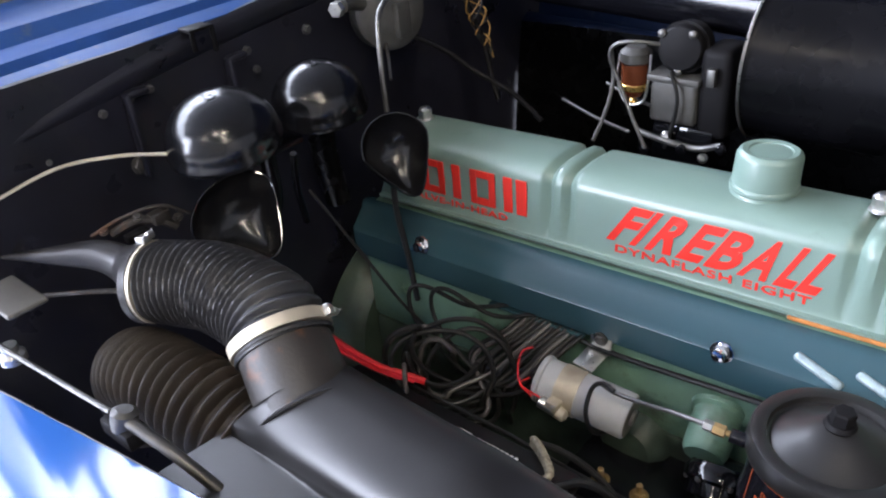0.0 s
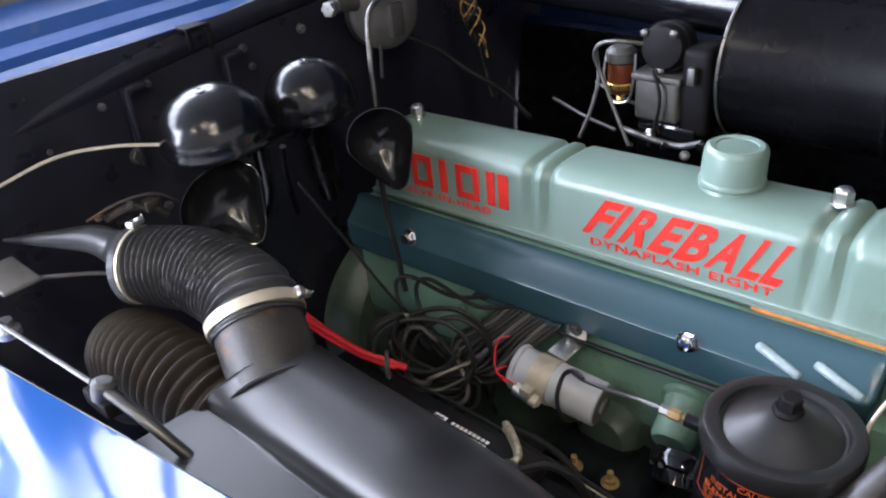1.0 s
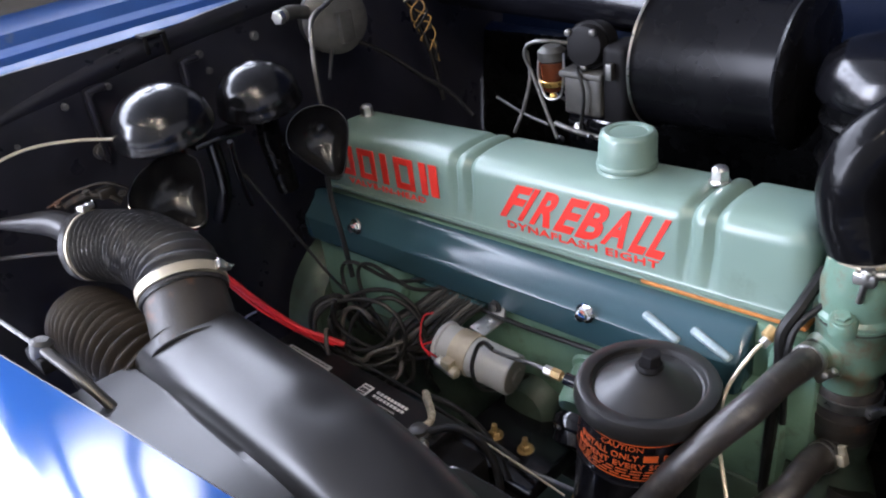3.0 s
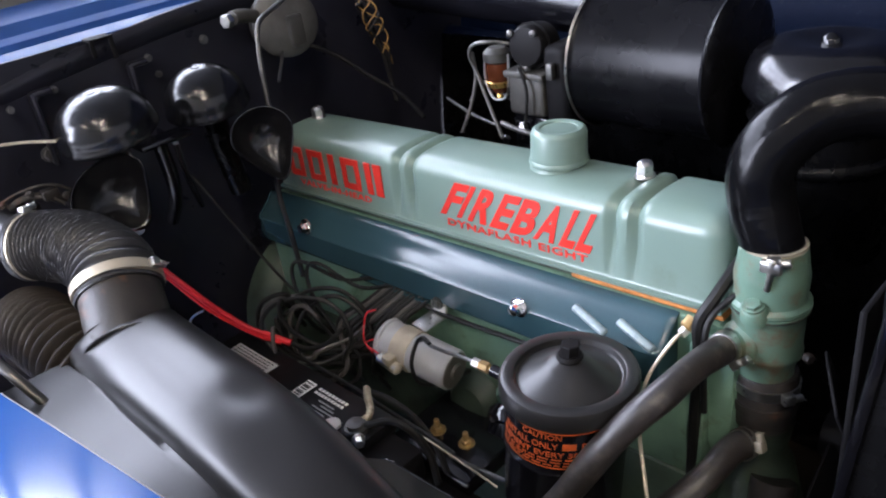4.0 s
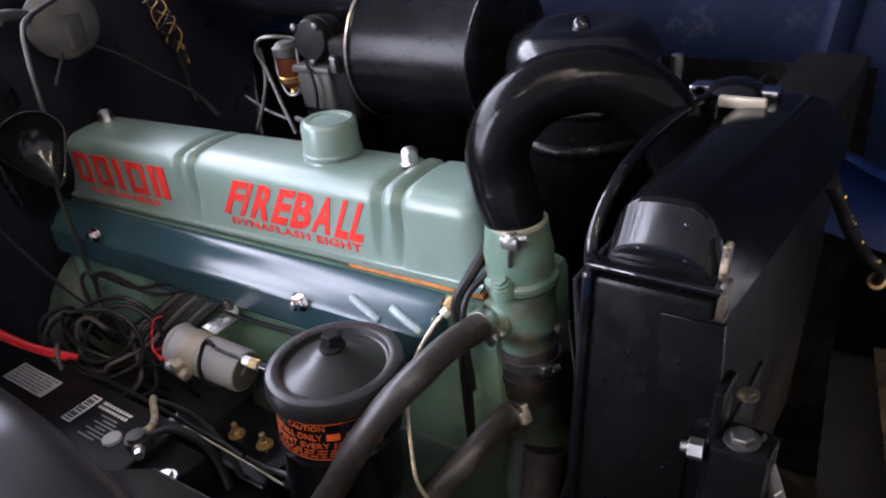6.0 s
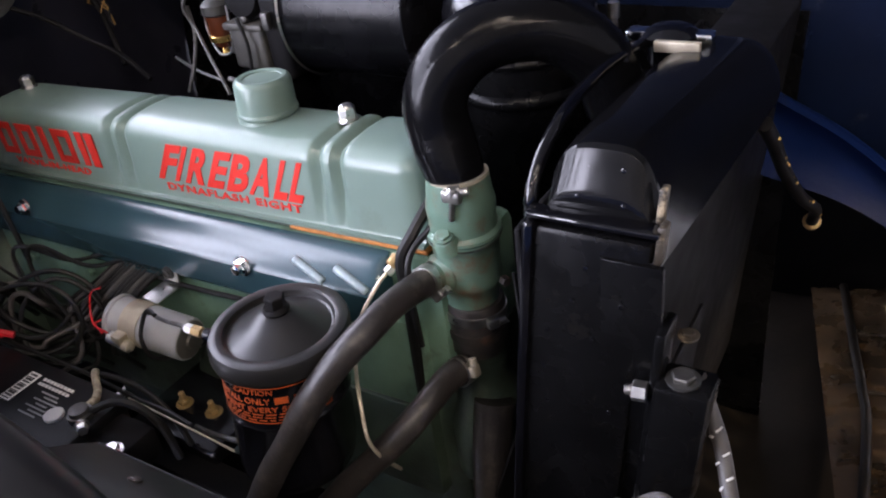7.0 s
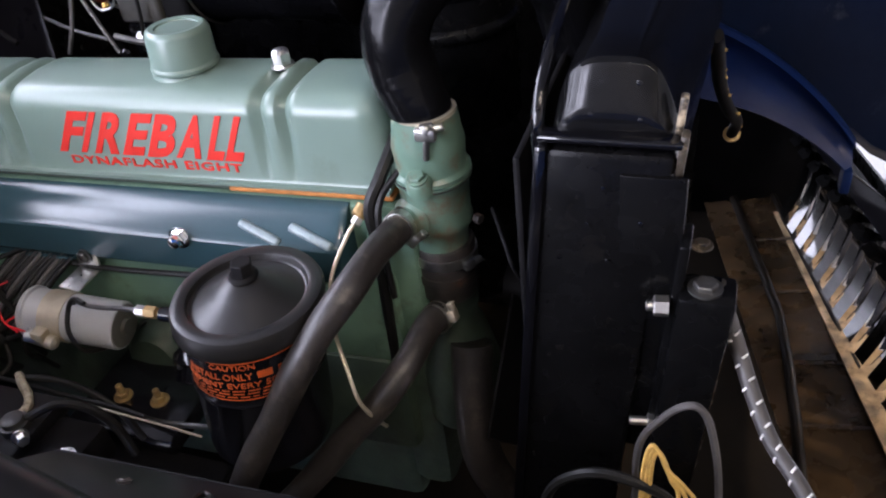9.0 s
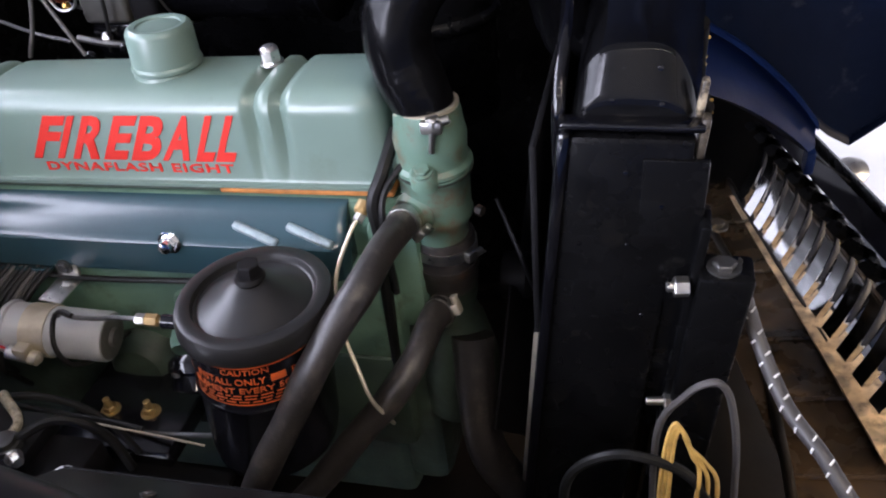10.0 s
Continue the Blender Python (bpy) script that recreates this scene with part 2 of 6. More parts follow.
def lathe(profile, at, axis=(0, 0, 1), segs=32, bm=None, squash=None):
    """Turns a profile of (radius, height) about an axis that starts at a point."""
    b2 = bmesh.new()
    m = Matrix.Translation(at) @ frame_of(axis)
    rings = []
    for r, h in profile:
        if r < 1e-5:
            rings.append([b2.verts.new(m @ Vector((0, 0, h)))])
        else:
            ring = []
            for i in range(segs):
                a = 2 * math.pi * i / segs
                x, y = r * math.cos(a), r * math.sin(a)
                if squash:
                    x, y = x * squash[0], y * squash[1]
                ring.append(b2.verts.new(m @ Vector((x, y, h))))
            rings.append(ring)
    for a, b in zip(rings, rings[1:]):
        if len(a) == 1 and len(b) == 1:
            continue
        for i in range(segs):
            j = (i + 1) % segs
            if len(a) == 1:
                b2.faces.new((a[0], b[i], b[j]))
            elif len(b) == 1:
                b2.faces.new((a[i], a[j], b[0]))
            else:
                b2.faces.new((a[i], a[j], b[j], b[i]))
    if len(rings[0]) > 1:
        b2.faces.new(rings[0][::-1])
    if len(rings[-1]) > 1:
        b2.faces.new(rings[-1])
    bmesh.ops.recalc_face_normals(b2, faces=b2.faces[:])
    return join(bm, b2)


def spline(pts, n=12):
    """A smooth line through points."""
    P = [Vector(p) for p in pts]
    P = [P[0] * 2 - P[1]] + P + [P[-1] * 2 - P[-2]]
    out = []
    for i in range(1, len(P) - 2):
        a, b, c, d = P[i - 1], P[i], P[i + 1], P[i + 2]
        for k in range(n):
            t = k / n
            out.append(0.5 * ((2 * b) + (c - a) * t + (2 * a - 5 * b + 4 * c - d) * t * t + (3 * b - a - 3 * c + d) * t ** 3))
    out.append(P[-2])
    return out


def sweep(line, radius, sides=10, bm=None, cap=True):
    """A round tube along a line. radius: a number, or a function of the length so far and of the angle."""
    b2 = bmesh.new()
    rings, s = [], 0.0
    up = Vector((0.3, 0.2, 0.93))
    for i, p in enumerate(line):
        d = (line[min(i + 1, len(line) - 1)] - line[max(i - 1, 0)]).normalized()
        if i:
            s += (p - line[i - 1]).length
        n = (up - d * up.dot(d)).normalized()
        up = n
        b = d.cross(n)
        ring = []
        for k in range(sides):
            a = 2 * math.pi * k / sides
            r = radius(s, a) if callable(radius) else radius
            ring.append(b2.verts.new(p + (n * math.cos(a) + b * math.sin(a)) * r))
        rings.append(ring)
    for a, b in zip(rings, rings[1:]):
        for k in range(sides):
            j = (k + 1) % sides
            b2.faces.new((a[k], a[j], b[j], b[k]))
    if cap:
        b2.faces.new(rings[0][::-1])
        b2.faces.new(rings[-1])
    return join(bm, b2)


def tube(pts, r, sides=8, n=10, bm=None):
    return sweep(spline(pts, n), r, sides, bm)


def hexbolt(at, axis, r, h, washer=0.0, shank=0.0, bm=None):
    """A hexagon head, with a washer under it and a dome or thread end above it."""
    c = 0.12 * r
    prof = [(r - c * 0, 0), (r, h - c), (r - c, h)]
    bm = lathe(prof, at, axis, 6, bm)
    if washer:
        bm = lathe([(washer, -0.0005), (washer, 0.0018), (r * 0.9, 0.0022)], at, axis, 20, bm)
    if shank:
        bm = lathe([(r * 0.52, h), (r * 0.52, h + shank - 0.001), (r * 0.4, h + shank)], at, axis, 12, bm)
    return bm


def grid(fn, nu, nv, thick=0.0):
    """A sheet from a function of u and v in 0..1, with thickness against its normal."""
    b2 = bmesh.new()
    V = [[b2.verts.new(Vector(fn(i / nu, j / nv))) for j in range(nv + 1)] for i in range(nu + 1)]
    for i in range(nu):
        for j in range(nv):
            b2.faces.new((V[i][j], V[i + 1][j], V[i + 1][j + 1], V[i][j + 1]))
    if thick:
        bmesh.ops.recalc_face_normals(b2, faces=b2.faces[:])
        bmesh.ops.solidify(b2, geom=b2.faces[:], thickness=thick)
    return b2


def lettering(text, fn, shear=0.0, bold=0.0, spacing=1.0):
    """Raised characters of the built-in font; fn takes (u, v) in 0..1 over the word, and depth, to a place."""
    cu = bpy.data.curves.new("text", "FONT")
    cu.body, cu.extrude, cu.offset, cu.shear, cu.resolution_u = text, 0.5, bold, shear, 3
    cu.space_character = spacing
    ob = bpy.data.objects.new("text", cu)
    scene.collection.objects.link(ob)
    dg = bpy.context.evaluated_depsgraph_get()
    dg.update()
    me = bpy.data.meshes.new_from_object(ob.evaluated_get(dg))
    bpy.data.objects.remove(ob)
    b2 = bmesh.new()
    b2.from_mesh(me)
    bpy.data.meshes.remove(me)
    xs, ys = [v.co.x for v in b2.verts], [v.co.y for v in b2.verts]
    x0, x1, y0, y1 = min(xs), max(xs), min(ys), max(ys)
    for v in b2.verts:
        v.co = Vector(fn((v.co.x - x0) / (x1 - x0), (v.co.y - y0) / (y1 - y0), 1.0 if v.co.z > 0 else 0.0))
    return b2


TILT_X = 0.027


def sway(bm, z0, kx=0.06, ky=0.045):
    """Upright parts lean with the engine."""
    for v in bm.verts:
        v.co.x += kx * (v.co.z - z0)
        v.co.y += ky * (v.co.z - z0)
    return bm


def tilted(bm):
    """The engine slopes down a little towards the firewall."""
    for v in bm.verts:
        v.co.z += TILT_X * v.co.x
    return bm


def clamp(at, axis, r, screw_way, band_mat=STEEL, screw_mat=STEEL, width=0.012):
    """A worm-drive hose clamp: band, screw housing and slotted screw."""
    at, axis, way = Vector(at), Vector(axis).normalized(), Vector(screw_way)
    way = (way - axis * way.dot(axis)).normalized()
    side = axis.cross(way)
    base = thing("hose_clamp", at, "worm-drive steel hose clamp tightened round a rubber hose", "clamp", "hose clamps")
    part("band", lathe([(r, -width / 2), (r + 0.0014, -width / 2), (r + 0.0014, width / 2), (r, width / 2)], at, axis, 36), band_mat, base)
    m = Matrix.Translation(at + way * (r + 0.004)) @ Matrix((side, way, axis)).transposed().to_4x4()
    housing = part("screw_housing", box((-0.007, -0.004, -0.0065), (0.007, 0.005, 0.0065), 0.002, 2, m), screw_mat, base)
    b = lathe([(0.0045, 0), (0.0045, 0.009), (0.0035, 0.010)], at + way * (r + 0.006) + side * 0.006, side, 12)
    b = box((0.0155, 0.0055, -0.0007), (0.0168, 0.0085, 0.0007), 0, 1, m, b)
    part("screw", b, screw_mat, housing)
    return base


# ---------------------------------------------------------------- showroom shell
solo("floor", box((-5.0, -6.5, -0.1), (8.2, 6.2, 0.0)), FLOOR, "pale polished showroom floor", "floor", kind="structure")
solo("ceiling", box((-5.0, -6.5, 5.6), (8.2, 6.2, 5.7)), CEIL, "plain painted showroom ceiling", "ceiling", kind="structure")
solo("wall_east", box((8.0, -6.3, 0.0), (8.2, 6.0, 5.6)), WALL, "plain painted showroom wall", "wall", kind="structure")
bm = box((-5.0, 6.0, 0.0), (1.3, 6.2, 5.6))
box((1.3, 6.0, 3.6), (6.5, 6.2, 5.6), bm=bm)
box((1.3, 6.0, 0.0), (6.5, 6.2, 0.2), bm=bm)
box((6.5, 6.0, 0.0), (8.2, 6.2, 5.6), bm=bm)
for x in (2.95, 4.75):
    box((x, 6.02, 0.2), (x + 0.12, 6.18, 3.6), bm=bm)
solo("wall_north", bm, WALL, "painted showroom wall with a tall opening added for light", "wall", kind="structure")
bm = box((-5.0, -6.3, 0.0), (-4.8, 6.0, 1.4))
box((-5.0, -6.3, 1.4), (-4.8, -6.0, 5.6), bm=bm)
box((-5.0, 2.6, 1.4), (-4.8, 6.0, 5.6), bm=bm)
for z in (2.6, 3.9):
    box((-4.97, -6.0, z), (-4.83, 2.6, z + 0.16), bm=bm)
for y in (-4.5, -2.95, -1.4, 0.1, 1.4):
    box((-4.96, y, 1.4), (-4.84, y + 0.2, 5.6), bm=bm)
solo("wall_west", bm, WALL, "painted showroom wall with mullioned windows", "wall", kind="structure")
bm = box((-5.0, -6.5, 4.8), (8.2, -6.3, 5.6))
box((-5.0, -6.5, 0.0), (8.2, -6.3, 1.0), bm=bm)
for x0, x1 in ((-5.0, -4.8), (-2.4, 8.2), (-3.7, -3.5)):
    box((x0, -6.5, 1.0), (x1, -6.3, 4.8), bm=bm)
solo("wall_south", bm, WALL, "painted showroom wall with a tall window", "wall", kind="structure")


def ceiling_lamp(at):
    base = thing("ceiling_lamp", at, "round lit ceiling lamp with a white rim", "lamp", "ceiling lamps")
    part("housing", lathe([(0.24, 0.0), (0.24, -0.05), (0.21, -0.055), (0.205, -0.03), (0.0, -0.03)], at, segs=28), WHITE, base)
    part("diffuser", lathe([(0.20, -0.034), (0.18, -0.05), (0.0, -0.058)], at, segs=28), LAMP, base)


# the last three lamps are added fill for the lower engine bay
for p in ((0.3, -5.6, 5.6), (5.4, -3.6, 5.6), (6.2, -4.4, 5.6), (6.9, -3.6, 5.6), (5.9, -5.3, 5.6), (1.5, -3.3, 5.6), (2.6, -2.3, 5.6), (3.5, -3.4, 5.6)):
    ceiling_lamp(p)

# ---------------------------------------------------------------- car body round the engine bay
# firewall with ribs, bolts and the cowl above it
FW = -0.77
car = thing("firewall", (FW, 0, 0.3), "black painted steel firewall with bolts and ribs", "firewall", kind="structure")
part("panel", grid(lambda u, v: (FW - 0.02 * math.cos((u - 0.55) * 3.0), -0.64 + 1.44 * u, 0.25 + 0.935 * v), 24, 16, 0.01), FIREWALL, car)
part("rib", sweep(spline([(FW - 0.012, -0.64, 1.074), (FW - 0.010, -0.50, 1.110), (FW - 0.010, -0.38, 1.136), (FW - 0.011, -0.23, 1.160), (FW - 0.014, -0.05, 1.176), (FW - 0.017, 0.10, 1.182)], 10),
                  lambda q, a: 0.017 + 0.004 * math.cos(2 * a), 16), FIREWALL, car)
for p, r in (((-0.761, -0.339, 1.037), 0.013), ((-0.778, -0.504, 1.039), 0.013), ((-0.731, -0.046, 1.143), 0.008), ((-0.765, -0.45, 1.085), 0.006),
             ((-0.755, -0.30, 1.13), 0.006), ((-0.755, -0.27, 1.09), 0.006), ((-0.755, -0.14, 1.135), 0.007), ((-0.755, -0.13, 1.105), 0.006),
             ((-0.755, -0.37, 1.12), 0.006), ((-0.755, -0.33, 1.128), 0.006)):
    part("bolt", hexbolt(Vector(p) - Vector((0.006, 0, 0)), (1, -0.05, 0.05), r * 0.75, 0.006, r), DULL_STEEL, car)
for y0 in (-0.335, -0.175):
    b = box((-0.768, y0 - 0.004, 1.02), (-0.752, y0 + 0.004, 1.135), 0.003)
    box((-0.768, y0, 1.128), (-0.752, y0 + 0.03, 1.137), 0.003, bm=b)
    part("welded_rib", b, FIREWALL, car)
b = box((-0.785, -0.230, 1.183), (-0.750, -0.190, 1.188), 0.002)
box((-0.754, -0.230, 1.158), (-0.750, -0.222, 1.186), 0.002, bm=b)
box((-0.754, -0.198, 1.150), (-0.750, -0.190, 1.186), 0.002, bm=b)
part("catch_bracket", b, BLACK_MATT, car)


def cowl_row(y):
    return 0.03 * (y - 0.1) ** 2


cowl = thing("cowl", (-1.0, 0, 1.0), "glossy blue painted cowl below the windscreen", "car body", kind="structure")

def strip(a, b, mate, name, lab=""):
    """A long band of the cowl between two (setback, height) pairs, curved in plan."""
    def at(u, v):
        y = -0.66 + 1.66 * u
        return (FW + a[0] + (b[0] - a[0]) * v + 0.10 * cowl_row(y), y, a[1] + (b[1] - a[1]) * v - cowl_row(y))
    part(name, grid(at, 40, 4, 0.002), mate, cowl, lab)


strip((-0.005, 1.190), (-0.03, 1.198), BLUE_DUSTY, "flange")
strip((-0.03, 1.198), (-0.036, 1.190), BLUE_DUSTY, "gutter_side")
strip((-0.036, 1.190), (-0.055, 1.190), BLUE_DUSTY, "gutter")
strip((-0.055, 1.190), (-0.062, 1.203), BLUE_DUSTY, "step")
strip((-0.062, 1.203), (-0.12, 1.205), BLUE_DUSTY, "ledge")
strip((-0.12, 1.205), (-0.14, 1.222), BLUE_DUSTY, "scuttle_edge")
strip((-0.14, 1.222), (-0.23, 1.236), BLUE_DUSTY, "scuttle")
strip((-0.23, 1.236), (-0.30, 1.262), TRIM, "windscreen_trim", "grey metal windscreen trim")


part("windscreen_seal", tube([(FW - 0.29, -0.62, 1.250), (FW - 0.305, -0.40, 1.262), (FW - 0.31, 0.1, 1.270), (FW - 0.305, 0.6, 1.262), (FW - 0.29, 0.95, 1.245)], 0.010, 10), RUBBER, cowl, "black rubber windscreen seal")
# low dark glass band, added out of view, blocks window reflections on the cowl
part("windscreen_block", grid(lambda u, v: (FW - 0.305 - 0.06 * v - 0.02 * math.sin(u * math.pi), -0.61 + 1.55 * u, 1.255 + 0.015 * math.sin(u * math.pi) + 0.13 * v), 24, 4, 0.005), BLACK_GLOSS, cowl, "low dark windscreen band added to block reflections")


# near wing
def wing_edge(x):
    return -0.595 + 0.115 * (x + 0.34) - 0.02 * x * x


def wing(u, v):
    x = -1.0 + 2.2 * u
    y0 = wing_edge(x)
    w = v * 0.62
    z = 0.93 + 0.012 * math.sin(min(v * 9, 1.57)) - 0.22 * v * v - 0.55 * v ** 5 + 0.10 * (x + 0.25) * min(v * 6, 1.0)
    return (x, y0 - w, z)


near = thing("front_fender", (0, -0.8, 0.3), "glossy blue front fender with bright window reflections", "car body")
part("top_panel", grid(wing, 40, 24, 0.0015), BLUE, near)
part("inner_flange", grid(lambda u, v: (-1.0 + 2.2 * u, wing_edge(-1.0 + 2.2 * u) + 0.012 * v, 0.93 - 0.05 * v), 40, 3, 0.0015), BLACK_PAINT, near)

# apron between wing and engine on the near side
apron = thing("inner_apron", (0.1, -0.4, 0.3), "black painted inner fender apron with a rolled edge", "car body")


def apron_f(u, v):
    x = -0.05 + 0.75 * u
    y = -0.325 - 0.26 * v
    z = 0.79 + 0.045 * math.sin(min(v * 4, 1.57)) + 0.05 * v + 0.03 * u
    return (x, y, z)


part("panel", grid(apron_f, 30, 20, 0.002), BLACK_DUCT, apron)
part("skirt", grid(lambda u, v: (-0.05 + 0.75 * u, -0.325 - 0.01 * v, 0.79 + 0.03 * u - 0.4 * v), 20, 4, 0.002), BLACK_MATT, apron)

AT = Matrix.Translation((0.152, -0.366, 0.8325)) @ Matrix.Rotation(radians(-36), 4, "X") @ Matrix.Rotation(radians(28), 4, "Z")
ring = [AT @ Vector((0.007 * math.cos(a), 0.020 * math.sin(a), 0.001)) for a in [2 * math.pi * k / 24 for k in range(26)]]
part("slot_rim", sweep(ring, 0.0022, 8), BLACK_DUCT, apron)
# flat dark disc stands in for the shaded hole
part("slot", lathe([(0.0, 0.0), (0.0185, 0.0), (0.0185, 0.0006), (0, 0.0006)], AT.translation, (AT.to_3x3() @ Vector((0, 0, 1))), 24, squash=(0.36, 1.0)), INK, apron)
part("bolt", hexbolt((0.068, -0.358, 0.824), (0, 0.6, 0.8), 0.0045, 0.003, 0.0065), DULL_STEEL, apron)

# far side: black apron, ledge, open bonnet
far = thing("inner_fender", (0, 0.55, 0.3), "black painted inner fender with a shaded blue lip", "car body")
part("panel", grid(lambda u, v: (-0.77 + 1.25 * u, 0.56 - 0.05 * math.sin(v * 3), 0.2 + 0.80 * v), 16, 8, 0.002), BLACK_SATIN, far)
part("lip", grid(lambda u, v: (-0.77 + 1.25 * u, 0.55 + 0.05 * v, 1.0 + 0.012 * math.sin(v * 3.1) - 0.05 * u), 20, 5, 0.003), BLUE_SHADED, far)
# black sheet added to keep the recess behind the valance dark
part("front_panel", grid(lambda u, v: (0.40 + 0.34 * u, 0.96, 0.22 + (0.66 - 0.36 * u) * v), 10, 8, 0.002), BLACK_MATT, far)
hood = thing("open_hood", (0, 0.7, 0.9), "blue underside of the opened hood with shade put into its paint", "hood")


def hood_low(x):
    return 0.87 - 0.12 * max(0, x) if x < 0.44 else 0.817 + 0.06 * min(max((x - 0.66) / 0.08, 0), 1) - 2.6 * min(x - 0.44, 0.325) ** 2 + 1.0 * max(0, x - 0.765)


part("skin", grid(lambda u, v: (-0.9 + 2.1 * u, 0.60 + 0.42 * v ** 1.3 - 0.25 * max(0.0, v - 0.75), hood_low(-0.9 + 2.1 * u) + 1.35 * v), 60, 18, 0.004), BLUE_SHADED, hood)
part("stiffener", grid(lambda u, v: (0.36 + 0.045 * u + 0.16 * v, 0.585 + 0.42 * v ** 1.3 - 0.25 * max(0.0, v - 0.75) - 0.02 * math.sin(u * math.pi), hood_low(0.4) + 1.35 * v), 6, 18, 0.002), BLUE_SHADED, hood)
part("edge_fold", grid(lambda u, v: (-0.9 + 2.1 * u, 0.585 + 0.02 * v, hood_low(-0.9 + 2.1 * u) + 0.012 * math.sin(v * 3.1)), 60, 4, 0.002), BLUE_SHADED, hood)

# splash pan below; its dark sheet also hides the pale floor
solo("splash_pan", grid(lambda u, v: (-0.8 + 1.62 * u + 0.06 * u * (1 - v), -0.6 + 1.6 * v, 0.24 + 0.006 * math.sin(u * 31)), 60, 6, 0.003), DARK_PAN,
     "dark splash pan that closes the bay over the pale floor", "car body", kind="structure")

# ---------------------------------------------------------------- engine
eng = thing("engine_block", (-0.25, 0.06, 0.3), "green painted straight engine block and cylinder head", "engine")
part("head", tilted(box((-0.69, -0.012, 0.78), (0.19, 0.15, 0.874), 0.008)), GREEN_CAST, eng)
part("block", tilted(box((-0.69, -0.042, 0.66), (0.185, 0.17, 0.80), 0.012)), GREEN_CAST, eng)
# lower parts take the darker green, shade included
part("crankcase", tilted(box((-0.685, -0.046, 0.50), (0.18, 0.17, 0.665), 0.012)), GREEN_DARK, eng, "greasy crankcase side, its shade put into the dark green")
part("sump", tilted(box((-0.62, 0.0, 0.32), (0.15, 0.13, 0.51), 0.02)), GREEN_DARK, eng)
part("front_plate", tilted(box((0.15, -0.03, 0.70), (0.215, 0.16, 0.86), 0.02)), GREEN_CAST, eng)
part("timing_cover", tilted(box((0.15, -0.026, 0.40), (0.213, 0.16, 0.705), 0.02)), GREEN_DARK, eng, "greasy timing cover, its shade put into the dark green")
part("pump_boss", tilted(lathe([(0.036, 0), (0.035, 0.006), (0.030, 0.010), (0.028, 0.060), (0.024, 0.068)], (-0.072, -0.035, 0.735), (0.1, -0.9, -0.4), 28)), GREEN_CAST, eng)
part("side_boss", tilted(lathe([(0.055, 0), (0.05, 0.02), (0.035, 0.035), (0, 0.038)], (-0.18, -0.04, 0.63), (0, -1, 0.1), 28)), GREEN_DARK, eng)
part("core_plug", tilted(lathe([(0.028, 0), (0.028, 0.006), (0.022, 0.008), (0, 0.004)], (0.02, -0.04, 0.70), (0, -1, 0), 24)), GREEN_CAST, eng)
for x in (-0.60, -0.45):
    part("stud", tilted(hexbolt((x, -0.044, 0.745), (0, -1, 0), 0.007, 0.008, 0.009)), GREEN_CAST, eng)
part("manifold_edge", tilted(box((-0.58, 0.14, 0.87), (0.02, 0.19, 0.925), 0.012)), GREEN, eng)

part("bell_housing", tilted(lathe([(0.0, 0.0), (0.150, 0.0), (0.165, 0.012), (0.178, 0.040), (0.180, 0.064), (0.10, 0.066)], (-0.688, 0.070, 0.590), (-1, 0, 0), 40)), GREEN_DARK, eng, "greasy bell housing in the shaded dark green")

# valve cover: a swept profile with two pairs of pressed channels
CX0, CX1, CY0, CY1, CZ0, CZ1 = -0.672, 0.183, 0.0, 0.128, 0.884, 0.997


def channel(x):
    d = 0.0
    for c in (-0.335, 0.052):
        for o in (-0.016, 0.016):
            k = abs(x - c - o) / 0.0115
            if k < 1:
                d = max(d, 0.0095 * (0.5 + 0.5 * math.cos(math.pi * k)))
    return d


def cover_profile(inset, drop):
    """(y, z) from the front flange over the top to the back."""
    h, w, r = CZ1 - CZ0, CY1 - CY0, 0.026
    pts = [(-0.007, 0.0), (-0.007, 0.004), (-0.001, 0.005), (0.001, 0.009), (0.002, h * 0.45), (0.004, h - r - 0.005)]
    for k in range(1, 8):
        a = math.pi / 2 * k / 8
        pts.append((0.004 + r * (1 - math.cos(a)), h - 0.005 - r + r * math.sin(a)))
    pts += [(w * 0.3, h - 0.0035), (w * 0.5, h - 0.002)]
    pts += [(w - y, z) for y, z in pts[-2::-1]]
    out = []
    for y, z in pts:
        k = min(max((z - 0.012) / 0.02, 0), 1)
        cy = (y - w / 2) / (w / 2)
        up = max(0.0, (z - (h - r)) / r)
        y2 = y - cy * (inset + drop) * k if z > 0.006 else y
        out.append((CY0 + y2, CZ0 + z - up * inset * 0.9 - (drop * 0.9 * up)))
    return out


cover = thing("valve_cover", (-0.25, 0.06, 0.884), "pale green enamelled valve cover with red painted lettering", "valve cover")
xs = [CX0 + (CX1 - CX0) * i / 170 for i in range(171)]
R = 0.03
stations = [(CX0 + R * (1 - math.cos(a)), R * (1 - math.sin(a))) for a in [math.pi / 2 * k / 8 for k in range(9)]]
stations += [(x, 0.0) for x in xs if CX0 + R * 1.05 < x < CX1 - R * 1.05]
stations += [(CX1 - R * (1 - math.cos(a)), R * (1 - math.sin(a))) for a in [math.pi / 2 * k / 8 for k in range(8, -1, -1)]]
b = bmesh.new()
rows = []
for x, drop in stations:
    rows.append([b.verts.new((x, y, z)) for y, z in cover_profile(channel(x), drop)])
for p, q in zip(rows, rows[1:]):
    for i in range(len(p) - 1):
        b.faces.new((p[i], q[i], q[i + 1], p[i + 1]))
b.faces.new(rows[0])
b.faces.new(rows[-1][::-1])
bmesh.ops.recalc_face_normals(b, faces=b.faces[:])
shell = part("shell", tilted(b), GREEN, cover)
